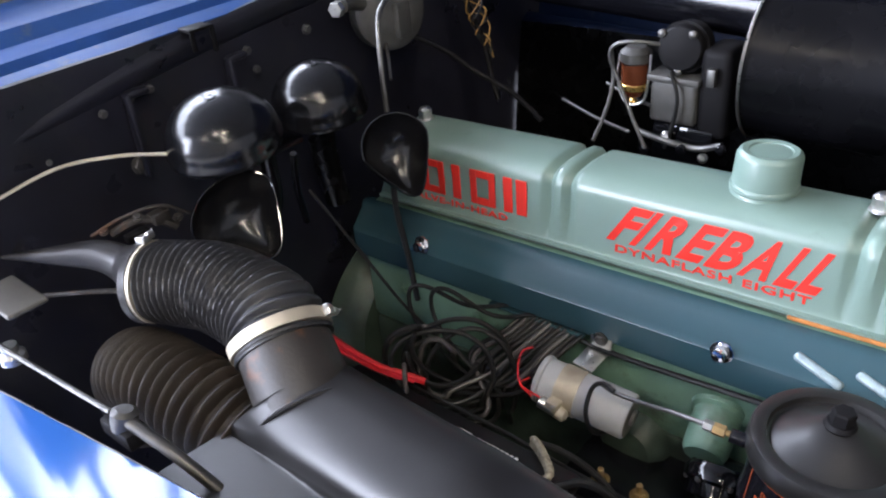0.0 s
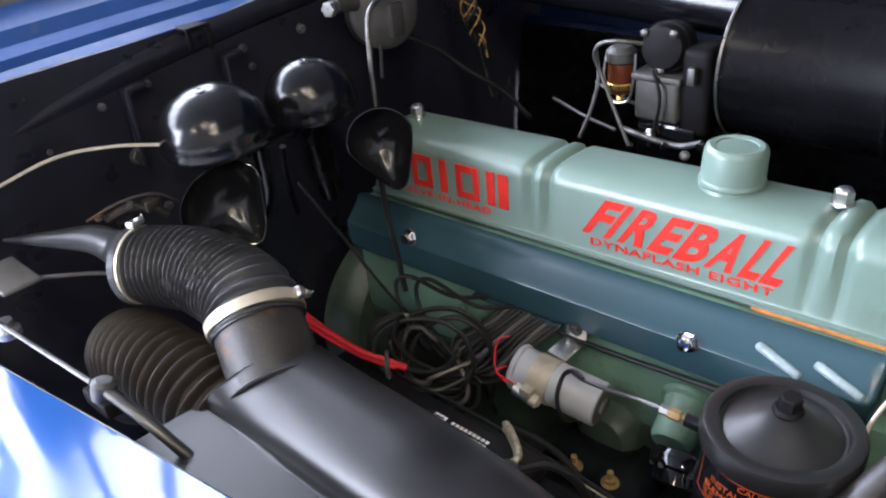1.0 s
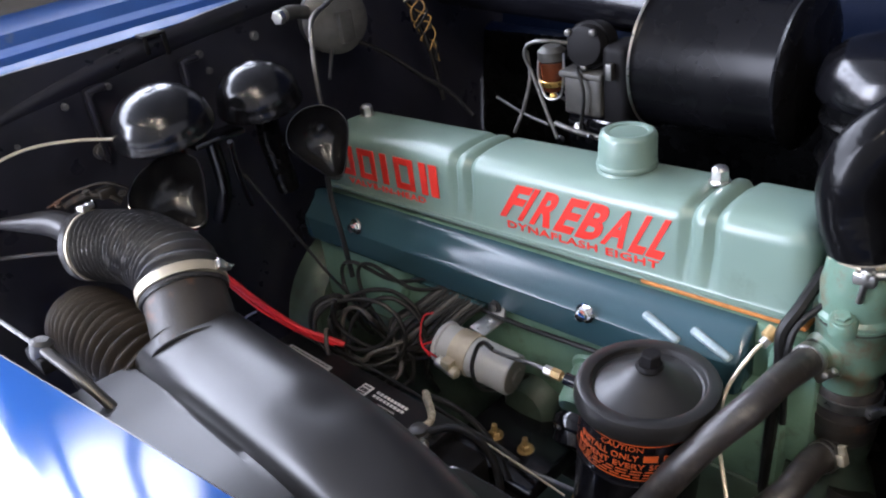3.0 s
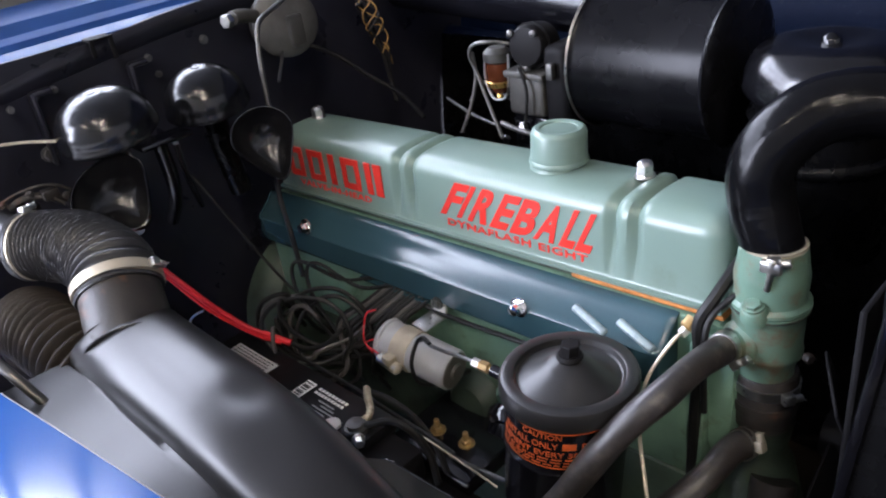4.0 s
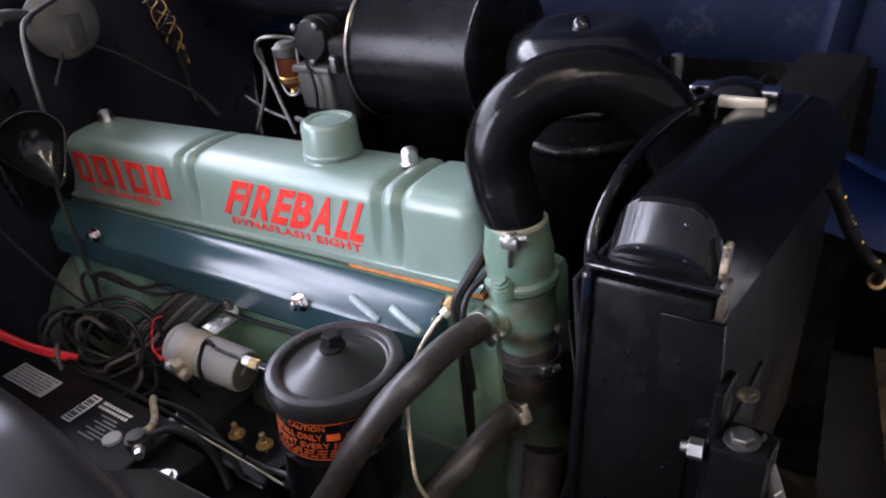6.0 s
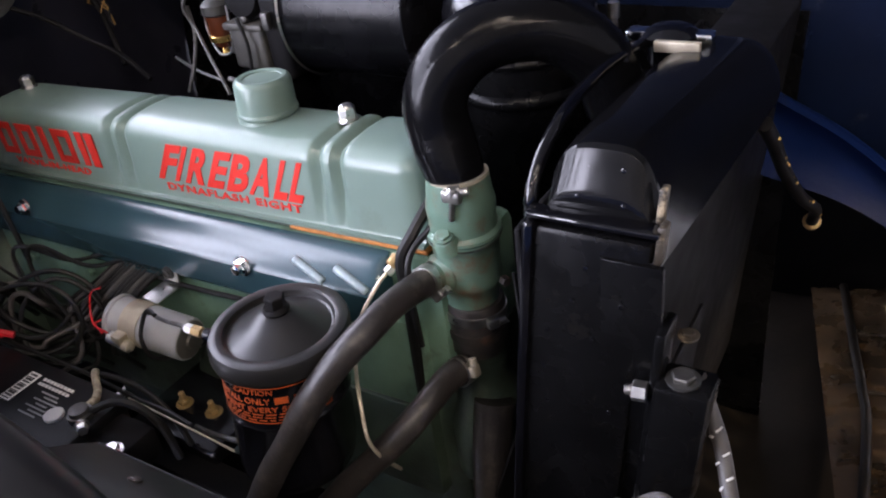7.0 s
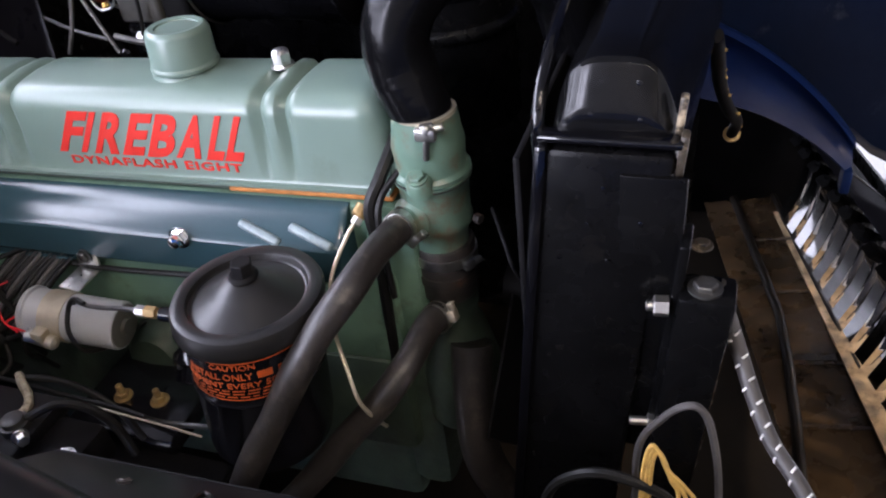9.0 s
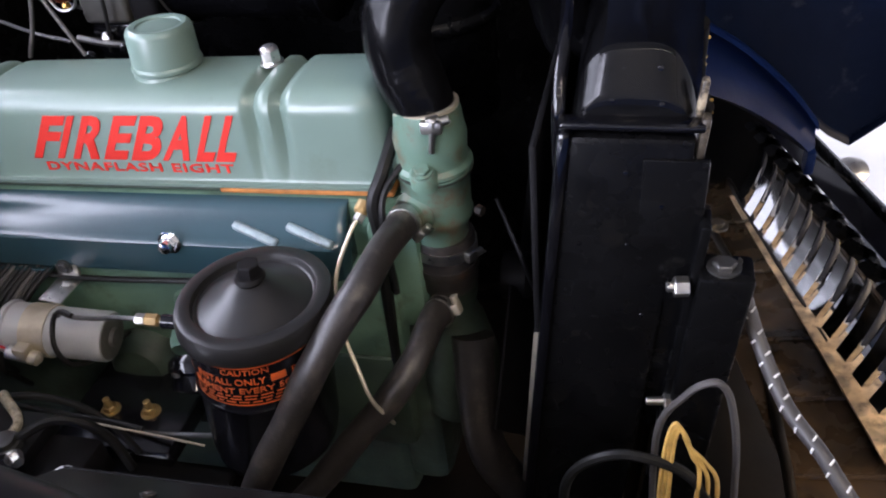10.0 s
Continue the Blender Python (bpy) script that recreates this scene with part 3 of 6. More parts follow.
part("gasket", tilted(box((-0.020, -0.0078, 0.8775), (CX1 + 0.004, 0.13, 0.8835), 0.002)), ORANGE_GASKET, cover, "orange cork gasket")
part("gasket", tilted(box((CX0 + 0.004, -0.0055, 0.8785), (-0.021, 0.13, 0.8832), 0.002)), GREEN_DARK, cover, "dark painted gasket")


def skin(z):
    """How far the cover's near side lies back at a height."""
    h = z - CZ0
    return 0.001 + 0.001 * min(max((h - 0.009) / 0.042, 0.0), 1.0) + 0.002 * min(max((h - 0.051) / 0.031, 0.0), 1.0)


def on_side(x0, x1, z0, z1, arc=0.0, grow=0.0):
    return lambda u, v, d: (x0 + (x1 - x0) * u, skin(z0 + (z1 - z0) * v) + 0.0004 - 0.0015 * d, z0 + (z1 - z0) * v * (1 + grow * u) + arc * (2 * u - 1) ** 2 + TILT_X * (x0 + (x1 - x0) * u))



def leaning(x0, x1, z0, z1, lean):
    """A letter's place on the cover's side: it leans forward by so much at its top."""
    def at(u, v, d):
        x = x0 + (x1 - x0) * u + lean * v
        return (x, skin(z0 + (z1 - z0) * v) + 0.0004 - 0.0015 * d, z0 + (z1 - z0) * v + TILT_X * x)
    return at


for word, x0, x1, z0, lean in (("F", -0.259, -0.229, 0.9150, 0.035), ("I", -0.226, -0.217, 0.9150, 0.035), ("R", -0.205, -0.169, 0.9145, 0.034), ("E", -0.163, -0.133, 0.9144, 0.033),
                               ("B", -0.127, -0.092, 0.9136, 0.031), ("A", -0.086, -0.052, 0.9140, 0.027), ("L", -0.044, -0.022, 0.9134, 0.027), ("L", -0.019, 0.004, 0.9134, 0.027)):
    part("letter", lettering(word, leaning(x0, x1, z0, 0.9690, lean), 0, 0.035), RED, shell, "bold slanting red painted letter")
part("lettering", lettering("DYNAFLASH EIGHT", on_side(-0.245, 0.001, 0.899, 0.910), 0, 0.016, 1.12), RED, shell, "small red painted capitals")
part("lettering", lettering("VALVE-IN-HEAD", on_side(-0.612, -0.418, 0.8985, 0.909), 0, 0.022, 1.15), RED, shell, "small red painted capitals")


def plain_ring(x0, x1, z0, z1, t):
    b2 = box((x0, 0.0004, z0), (x0 + t, 0.0026, z1), 0.0006, 1)
    for lo, hi in (((x1 - t, z0), (x1, z1)), ((x0 + t, z0), (x1 - t, z0 + t)), ((x0 + t, z1 - t), (x1 - t, z1))):
        box((lo[0], 0.0004, lo[1]), (hi[0], 0.0026, hi[1]), 0.0006, 1, bm=b2)
    return tilted(b2)


for x0, x1 in ((-0.634, -0.592), (-0.577, -0.534), (-0.484, -0.439)):
    part("emblem_ring", plain_ring(x0, x1, 0.914, 0.969, 0.0115), RED, shell)
for x0, x1 in ((-0.518, -0.503), (-0.424, -0.409), (-0.402, -0.384)):
    part("emblem_bar", tilted(box((x0, 0.0004, 0.914), (x1, 0.0026, 0.969), 0.0006, 1)), RED, shell)
for x in (0.036, -0.632):
    b = lathe([(0.0135, 0), (0.0130, 0.0025), (0.0, 0.003)], (x, 0.080, 0.994), segs=20)
    b = hexbolt((x, 0.080, 0.996), (0, 0, 1), 0.0112, 0.015, bm=b)
    b = lathe([(0.0096, 0.015), (0.0078, 0.0175), (0.004, 0.0190), (0, 0.0192)], (x, 0.080, 0.996), segs=16, bm=b)
    part("cap_nut", tilted(b), STEEL, cover, "bright plated cap nut")

cap = thing("oil_filler_cap", (-0.077, 0.052, 0.995), "round pale green oil filler cap on the valve cover", "filler cap")
CAP_AT, CAP_AX = (-0.091, 0.073, 0.981), (0.04, 0.03, 1)
part("collar", tilted(lathe([(0.040, 0.010), (0.038, 0.0145), (0.034, 0.0165), (0.030, 0.018), (0.028, 0.024)], CAP_AT, CAP_AX, 36)), GREEN, cap)
part("cap", tilted(lathe([(0.0309, 0.0163), (0.0397, 0.0168), (0.0404, 0.0194), (0.0397, 0.0219), (0.0383, 0.0235), (0.0373, 0.0571), (0.0355, 0.0617), (0.0314, 0.0643), (0.0252, 0.0634),
                          (0.0242, 0.0618), (0.0134, 0.0630), (0.0, 0.0622)], CAP_AT, CAP_AX, 48)), GREEN, cap)

# spark plug cover
plug = thing("spark_plug_cover", (-0.28, -0.03, 0.80), "long teal blue pressed steel spark plug cover", "engine cover")
prof = [(0.004, 0.872), (-0.012, 0.874), (-0.020, 0.870), (-0.024, 0.864), (-0.047, 0.8425), (-0.0520, 0.8405), (-0.0548, 0.8365), (-0.0545, 0.833), (-0.056, 0.800), (-0.054, 0.794), (-0.02, 0.786), (0.004, 0.786)]
b = bmesh.new()
rows = []
for x, k in [(-0.705, 0.82), (-0.700, 0.95), (-0.690, 1.0)] + [(-0.68 + 0.795 * i / 40, 1.0) for i in range(41)] + [(0.124, 0.99), (0.131, 0.93), (0.134, 0.80)]:
    rows.append([b.verts.new((x, y * k if y < 0 else y, 0.83 + (z - 0.83) * (0.9 + 0.1 * k))) for y, z in prof])
for p, q in zip(rows, rows[1:]):
    for i in range(len(p) - 1):
        b.faces.new((p[i], q[i], q[i + 1], p[i + 1]))
b.faces.new(rows[0])
b.faces.new(rows[-1][::-1])
bmesh.ops.recalc_face_normals(b, faces=b.faces[:])
panel = part("panel", tilted(b), TEAL, plug)
b = box((-0.42, -0.055, 0.782), (-0.26, -0.02, 0.787), 0.002)
part("wire_opening_lip", tilted(b), TEAL, plug)
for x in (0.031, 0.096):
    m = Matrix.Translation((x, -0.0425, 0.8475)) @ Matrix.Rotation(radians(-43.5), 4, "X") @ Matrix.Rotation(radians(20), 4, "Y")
    part("louvre", tilted(box((-0.030, -0.0050, -0.0055), (0.030, 0.0050, 0.0055), 0.0045, 4, m)), TEAL_GLINT, panel, "pressed louvre with its bright glint put into the paint")
for x in (-0.541, -0.072):
    b = hexbolt((x, -0.0545, 0.842 - TILT_X * x - 0.004), (0, -1, 0.1), 0.0105, 0.009, 0.014)
    b = lathe([(0.008, 0.009), (0.0075, 0.014), (0.0, 0.016)], (x, -0.0545, 0.842 - TILT_X * x - 0.004), (0, -1, 0.1), 14, b)
    part("cap_nut", tilted(b), CHROME, panel, "chromed cap nut")

# ignition coil on its bracket
ca, cb = Vector((-0.284, -0.122, 0.746)), Vector((-0.152, -0.108, 0.730))
cd = (cb - ca).normalized()
coil = thing("ignition_coil", (ca + cb) / 2, "grey cylindrical ignition coil in a plated strap", "coil")
part("can", lathe([(0.028, 0.0), (0.031, 0.001), (0.033, 0.004), (0.033, 0.008), (0.0305, 0.010), (0.0305, 0.125), (0.029, 0.128), (0.0, 0.128)], ca, cd, 40), COIL_GREY, coil)
part("end_cap", lathe([(0.0272, 0.1275), (0.0272, 0.1290), (0.024, 0.1300), (0.012, 0.1302), (0.010, 0.134), (0.0, 0.134)], ca, cd, 32), TRIM, coil, "grey insulating end cap")
part("strap", lathe([(0.0308, 0.030), (0.0322, 0.030), (0.0322, 0.060), (0.0308, 0.060)], ca, cd, 40), COIL_BAND, coil, "tan plated mounting strap")
mid = ca + cd * 0.045
m = Matrix.Translation(mid) @ Matrix.Rotation(radians(7), 4, "Y")
b = box((-0.012, -0.046, -0.008), (0.006, -0.030, 0.010), 0.003, 2, m)
part("strap_lug", b, COIL_BAND, coil)
b = box((-0.014, 0.020, 0.026), (0.016, 0.066, 0.029), 0.0012, 2, m)
box((-0.014, 0.062, 0.026), (0.018, 0.066, 0.066), 0.0015, 2, m, b)
part("bracket", b, STEEL, coil, "plated steel mounting bracket")
part("bracket_bolt", hexbolt(m @ Vector((0.002, 0.061, 0.050)), (0, -1, 0), 0.007, 0.006, 0.010), DULL_STEEL, coil)
cond = thing("condenser", (-0.245, -0.157, 0.736), "small bright metal condenser clipped to the coil", "condenser")
part("body", lathe([(0.004, -0.002), (0.0085, 0.0), (0.0085, 0.026), (0.006, 0.030), (0.0, 0.031)], (-0.262, -0.157, 0.741), (0.95, 0.08, -0.28), 20), STEEL, cond)
part("rubber_end", lathe([(0.0088, 0.026), (0.0088, 0.036), (0.004, 0.040)], (-0.262, -0.157, 0.741), (0.95, 0.08, -0.28), 18), CREAM_BAND, cond)
solo("red_wire", tube([(-0.292, -0.125, 0.795), (-0.303, -0.135, 0.79), (-0.304, -0.145, 0.768), (-0.292, -0.155, 0.752), (-0.262, -0.158, 0.748)], 0.0013, 6),
     RED_CABLE, "thin red wire at the coil end", "wire")
solo("red_wire", tube([(-0.296, -0.130, 0.745), (-0.298, -0.15, 0.748), (-0.275, -0.158, 0.744)], 0.0012, 6), RED_CABLE, "thin red wire at the coil end", "wire")
solo("coil_lead", tube([(-0.165, -0.1395, 0.7925), (-0.184, -0.134, 0.792), (-0.198, -0.136, 0.778), (-0.197, -0.152, 0.752), (-0.188, -0.150, 0.722), (-0.180, -0.115, 0.702), (-0.178, -0.06, 0.69)], 0.0030, 8),
     WIRE, "black lead looping over the coil", "wire")

# oil filter canister
FC = Vector((0.0785, -0.1505, -0.006))
filt = thing("oil_filter", (0.085, -0.157, 0.66), "black oil filter canister with a bolted domed lid", "oil filter")
def leaned(bm):
    return sway(bm, 0.857, 0.08, 0.055)


part("lid", leaned(lathe([(0.074, 0.842), (0.0775, 0.843), (0.0790, 0.848), (0.0785, 0.861), (0.0765, 0.8655), (0.0740, 0.8665), (0.0650, 0.8668), (0.0622, 0.8655), (0.0602, 0.8600), (0.0580, 0.8590),
                   (0.030, 0.874), (0.018, 0.8825), (0.0, 0.885)], FC, segs=64)), FILTER_LID, filt)
canister = part("body", leaned(lathe([(0.0, 0.655), (0.055, 0.657), (0.068, 0.672), (0.0705, 0.69), (0.0705, 0.772), (0.0720, 0.774), (0.0725, 0.778), (0.0705, 0.781), (0.0700, 0.842)], FC, segs=64)), BLACK_PAINT, filt)
b = lathe([(0.014, 0.883), (0.0155, 0.886), (0.0130, 0.890)], FC, segs=24)
b = hexbolt(FC + Vector((0, 0, 0.889)), (0, 0, 1), 0.0115, 0.014, 0, bm=b)
part("lid_bolt", leaned(b), BLACK_MATT, filt)


def on_can(a0, a1, z0, z1, r=0.0706):
    def at(u, v, d):
        a, z = a0 + (a1 - a0) * u + radians(11), z0 + (z1 - z0) * v + FC.z
        return (FC.x + (r + 0.0006 * d) * math.cos(a) + 0.08 * (z - 0.857), FC.y + (r + 0.0006 * d) * math.sin(a) + 0.055 * (z - 0.857), z)
    return at


A0, A1 = radians(-152), radians(-18)
for z in (0.7875, 0.8355):
    part("label_line", grid(lambda u, v: on_can(A0, A1, z - 0.0008, z + 0.0008)(u, v, 1.0), 40, 1), ORANGE, canister)
for a in (A0, A1):
    part("label_line", grid(lambda u, v: on_can(a - 0.01, a + 0.01, 0.7875, 0.8355)(u, v, 1.0), 2, 2), ORANGE, canister)
part("lettering", lettering("CAUTION", on_can(radians(-108), radians(-70), 0.8265, 0.8330), 0, -0.005), ORANGE, canister, "orange printed words")
part("lettering", lettering("INSTALL ONLY", on_can(radians(-134), radians(-73), 0.8135, 0.8215), 0, 0.0), ORANGE, canister, "orange printed words")
part("lettering", lettering("P-115", on_can(radians(-52), radians(-30), 0.8135, 0.8215), 0, 0.0), ORANGE, canister, "orange printed words")
part("lettering", lettering("ELEMENT EVERY 5000", on_can(radians(-140), radians(-44), 0.8025, 0.8095), 0, 0.0), ORANGE, canister, "orange printed words")
part("print_bar", grid(lambda u, v: on_can(radians(-69), radians(-57), 0.8135, 0.8225)(u, v, 1.0), 4, 1), ORANGE, canister)
rng = random.Random(4)
for row, z in enumerate((0.7985, 0.7945, 0.7905)):
    a = -140
    while a < -32:
        w = rng.uniform(4, 11)
        part("print_bar", grid(lambda u, v: on_can(radians(a), radians(a + w), z, z + 0.0018)(u, v, 1.0), 3, 1), ORANGE, canister)
        a += w + 2.5
# oil line to the filter
fit_line = thing("oil_line", (-0.03, -0.18, 0.84), "thin steel oil line with a brass fitting", "pipe")
part("pipe", tube([(-0.197, -0.128, 0.778), (-0.190, -0.130, 0.786), (-0.165, -0.138, 0.789), (-0.118, -0.155, 0.808), (-0.075, -0.172, 0.830), (-0.035, -0.182, 0.842)], 0.0028), DULL_STEEL, fit_line)
d = Vector((1, 0.08, -0.05))
part("flare_nut", hexbolt((-0.038, -0.183, 0.843), d, 0.0062, 0.010), STEEL, fit_line)
part("brass_fitting", hexbolt((-0.028, -0.182, 0.842), d, 0.0068, 0.013, 0, 0.010), OLD_BRASS, fit_line, "brass pipe fitting")
part("elbow", lathe([(0.0075, 0), (0.0075, 0.03)], (-0.010, -0.181, 0.841), d, 14), BLACK_PAINT, fit_line)

# thermostat housing and hoses
TX, TY = 0.229, 0.010
hous = thing("thermostat_housing", (TX, TY, 0.80), "green cast thermostat housing with rust stains", "housing")
part("upper_casting", lathe([(0.033, 0.985), (0.035, 0.975), (0.036, 0.965), (0.0375, 0.958), (0.0385, 0.952), (0.0372, 0.935), (0.0380, 0.926), (0.0420, 0.922), (0.0422, 0.918)], (TX, TY, 0), (0, 0, 1), 40), GREEN_RUST, hous)
part("gasket_seam", lathe([(0.0405, -0.0015), (0.0425, -0.001), (0.0425, 0.001), (0.0405, 0.0015)], (TX, TY, 0.918), (0.08, -0.1, 1), 40), RUST, hous, "rust-stained joint")
part("lower_casting", lathe([(0.0422, 0.9165), (0.0418, 0.912), (0.0380, 0.907), (0.0368, 0.868), (0.0385, 0.860), (0.0380, 0.855), (0.0330, 0.848), (0.0310, 0.835), (0.0310, 0.80)], (TX, TY, 0), (0, 0, 1), 40), GREEN_RUST, hous)
part("hose_spigot", lathe([(0.026, 0.0), (0.024, 0.028), (0.0175, 0.034), (0.0155, 0.055)], (TX - 0.008, TY - 0.005, 0.872), (-0.35, -0.95, 0.05), 28), GREEN_RUST, hous)
b = lathe([(0.016, -0.012), (0.014, 0.004), (0.012, 0.006)], (TX + 0.0, TY - 0.037, 0.925), (0, -0.4, 1), 20)
b = hexbolt((TX + 0.0, TY - 0.040, 0.9315), (0, -0.4, 1), 0.0085, 0.006, 0.011, bm=b)
part("housing_bolt", b, GREEN_RUST, hous)
b = hexbolt((TX + 0.043, TY + 0.0, 0.860), (1, -0.5, 0), 0.006, 0.008)
part("housing_bolt", b, RUST, hous)


def hose(name, line, radius, mate, label, group="", sides=24, cuffs=(0.0, 0.0)):
    """A hose: its tube, and the plain cuffs of given length at its two ends."""
    base = thing(name, line[0], label, "hose", group)
    part("tube", sweep(line, radius, sides), mate, base)
    for end, length in zip((line, line[::-1]), cuffs):
        if length:
            k = 2
            while k < len(end) - 1 and (end[k] - end[0]).length < length:
                k += 1
            s = sum((a - b).length for a, b in zip(line, line[1:])) if end is not line else 0.0
            r = max(radius(abs(s - length * j / 4), 0.7 * j) for j in range(5)) if callable(radius) else radius
            part("cuff", sweep(end[:k], r + 0.0012, sides), mate, base)
    return base


line = spline([(TX + 0.003, TY + 0.002, 0.955), (TX - 0.004, TY + 0.003, 0.985), (TX - 0.020, TY + 0.010, 1.025), (TX - 0.024, TY + 0.014, 1.062), (TX - 0.008, TY + 0.028, 1.096), (TX + 0.020, TY + 0.050, 1.117),
               (TX + 0.058, TY + 0.080, 1.119), (TX + 0.090, TY + 0.106, 1.102), (TX + 0.114, TY + 0.128, 1.066), (TX + 0.124, TY + 0.140, 1.02)], 12)
hose("radiator_hose", line, lambda s, a: 0.0312 + 0.0028 * min(max((s - 0.02) / 0.04, 0), 1) + 0.0002 * math.sin(s * 1100), RUBBER_GLOSS,
     "glossy black moulded upper radiator hose", "", 32, (0.016, 0.0))
clamp((TX - 0.001, TY + 0.002, 0.979), (-0.1, 0.05, 1), 0.0325, (0.45, -1, 0), CREAM_BAND, STEEL)
screw = thing("hose_clamp", (TX + 0.016, TY - 0.033, 0.955), "bright clamp bolt hanging below the upper radiator hose", "clamp", "hose clamps")
part("bolt", lathe([(0.0028, -0.016), (0.0034, -0.015), (0.0034, 0.012), (0.0055, 0.013), (0.0055, 0.019), (0.0035, 0.021)], (TX + 0.013, TY - 0.037, 0.968), (0.1, 0.1, 1), 12), STEEL, screw)
part("saddle", box((TX + 0.002, TY - 0.040, 0.972), (TX + 0.024, TY - 0.030, 0.986), 0.003), STEEL, screw)
solo("bypass_hose", lathe([(0.033, 0.757), (0.0345, 0.76), (0.0350, 0.80), (0.0345, 0.825), (0.033, 0.828)], (TX + 0.003, TY, 0), (0, 0, 1), 32), RUBBER_WORN, "short cracked rubber bypass hose", "hose")
clamp((TX + 0.003, TY, 0.811), (0, 0.05, 1), 0.0352, (0.9, -0.55, 0))
clamp((TX + 0.003, TY, 0.788), (0, -0.05, 1), 0.0352, (-0.9, -0.45, 0), RUST, COIL_BAND)
neck = thing("water_pump_neck", (TX + 0.005, TY, 0.66), "greasy cast water pump neck in the shaded dark green", "casting")
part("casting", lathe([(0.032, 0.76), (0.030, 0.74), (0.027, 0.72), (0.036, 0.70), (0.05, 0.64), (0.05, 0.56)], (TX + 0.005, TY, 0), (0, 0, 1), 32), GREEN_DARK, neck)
part("brass_plug", hexbolt((TX + 0.0, TY - 0.03, 0.755), (0, -0.5, 1), 0.010, 0.006), BRASS, neck)


def rubber(s, a):
    return 0.0158 + 0.0004 * math.sin(a * 3 + s * 14) + 0.0004 * math.sin(s * 60)


hose("heater_hose", spline([(0.206, -0.022, 0.872), (0.204, -0.052, 0.877), (0.198, -0.095, 0.880), (0.190, -0.142, 0.872), (0.172, -0.173, 0.850), (0.150, -0.199, 0.814), (0.123, -0.218, 0.762), (0.092, -0.235, 0.707), (0.050, -0.253, 0.625)], 14), rubber, RUBBER_WORN, "worn black rubber heater hose with scuffs", "heater hoses", 24, (0.022, 0.0))
clamp((0.205, -0.040, 0.875), (0.0, -0.97, 0.16), 0.0168, (0.7, -0.1, -0.6))
hose("heater_hose", spline([(0.234, -0.025, 0.748), (0.228, -0.060, 0.757), (0.221, -0.108, 0.748), (0.199, -0.145, 0.720), (0.160, -0.168, 0.675), (0.122, -0.192, 0.628), (0.07, -0.22, 0.57)], 14), rubber, RUBBER_WORN, "worn black rubber heater hose with scuffs", "heater hoses", 24, (0.022, 0.0))
clamp((0.232, -0.040, 0.752), (-0.1, -0.95, 0.2), 0.0168, (0.9, -0.2, 0.4), STEEL, CREAM_BAND)
hose("heater_hose", spline([(0.262, -0.02, 0.70), (0.268, -0.05, 0.64), (0.285, -0.08, 0.56), (0.34, -0.09, 0.48)], 14), lambda s, a: 0.024, RUBBER_WORN, "worn black rubber lower hose", "heater hoses", 24, (0.022, 0.0))

# capillary line and cable beside the housing
cap_line = thing("capillary_line", (0.17, -0.06, 0.85), "thin pale capillary line screwed into the head", "pipe")
part("line", tube([(0.158, -0.038, 0.880), (0.150, -0.058, 0.868), (0.140, -0.09, 0.835), (0.148, -0.12, 0.80), (0.175, -0.155, 0.765), (0.188, -0.168, 0.742), (0.196, -0.160, 0.71), (0.19, -0.13, 0.66)], 0.0024), CREAM_BAND, cap_line)
part("nut", hexbolt((0.160, -0.036, 0.882), (-0.3, -0.7, -0.4), 0.006, 0.012), STEEL, cap_line)
part("brass_seat", lathe([(0.009, 0), (0.008, 0.012), (0.006, 0.014)], (0.162, -0.028, 0.888), (-0.3, -0.7, -0.4), 14), OLD_BRASS, cap_line)
solo("loom_cable", tube([(0.19, 0.02, 0.95), (0.183, -0.022, 0.922), (0.174, -0.040, 0.895), (0.176, -0.042, 0.85), (0.172, -0.040, 0.75), (0.168, -0.038, 0.62)], 0.007), WIRE, "black taped cable beside the engine", "cable")
solo("loom_cable", tube([(0.205, -0.012, 0.93), (0.186, -0.034, 0.905), (0.184, -0.046, 0.87), (0.186, -0.045, 0.78)], 0.004), WIRE, "black taped cable beside the engine", "cable")

fitting = thing("pipe_fitting", (0.02, -0.17, 0.63), "tarnished brass pipe fitting below the oil filter", "fitting")
part("body", hexbolt((-0.012, -0.172, 0.652), (1, 0.1, -0.25), 0.011, 0.030), OLD_BRASS, fitting)
part("nut", hexbolt((0.020, -0.169, 0.644), (1, 0.1, -0.25), 0.0085, 0.014), BRASS, fitting)
part("pipe", tube([(-0.012, -0.172, 0.652), (-0.05, -0.175, 0.650), (-0.09, -0.172, 0.640), (-0.13, -0.165, 0.630)], 0.0035), DULL_STEEL, fitting)

# engine mount bracket, fuel pump
mount = thing("engine_mount", (-0.14, -0.14, 0.6), "black steel engine mount bracket with brass-coloured nuts", "bracket")
mount_plate = part("plate", box((-0.235, -0.19, 0.60), (-0.075, -0.04, 0.628), 0.006), BLACK_PAINT, mount)
for p in ((-0.128, -0.133, 0.628), (-0.182, -0.137, 0.628)):
    part("nut", hexbolt(p, (0, 0, 1), 0.0085, 0.009, 0.0125, 0.012), OLD_BRASS, mount_plate, "brass-coloured nut and washer")
pump = thing("fuel_pump", (-0.05, -0.14, 0.66), "black fuel pump body on the block", "pump")
part("body", lathe([(0.0, -0.01), (0.034, -0.008), (0.040, 0.0), (0.040, 0.012), (0.034, 0.016), (0.034, 0.032), (0.02, 0.036)], (-0.035, -0.118, 0.715), (0.1, -0.7, -0.7), 28), BLACK_GLOSS, pump)
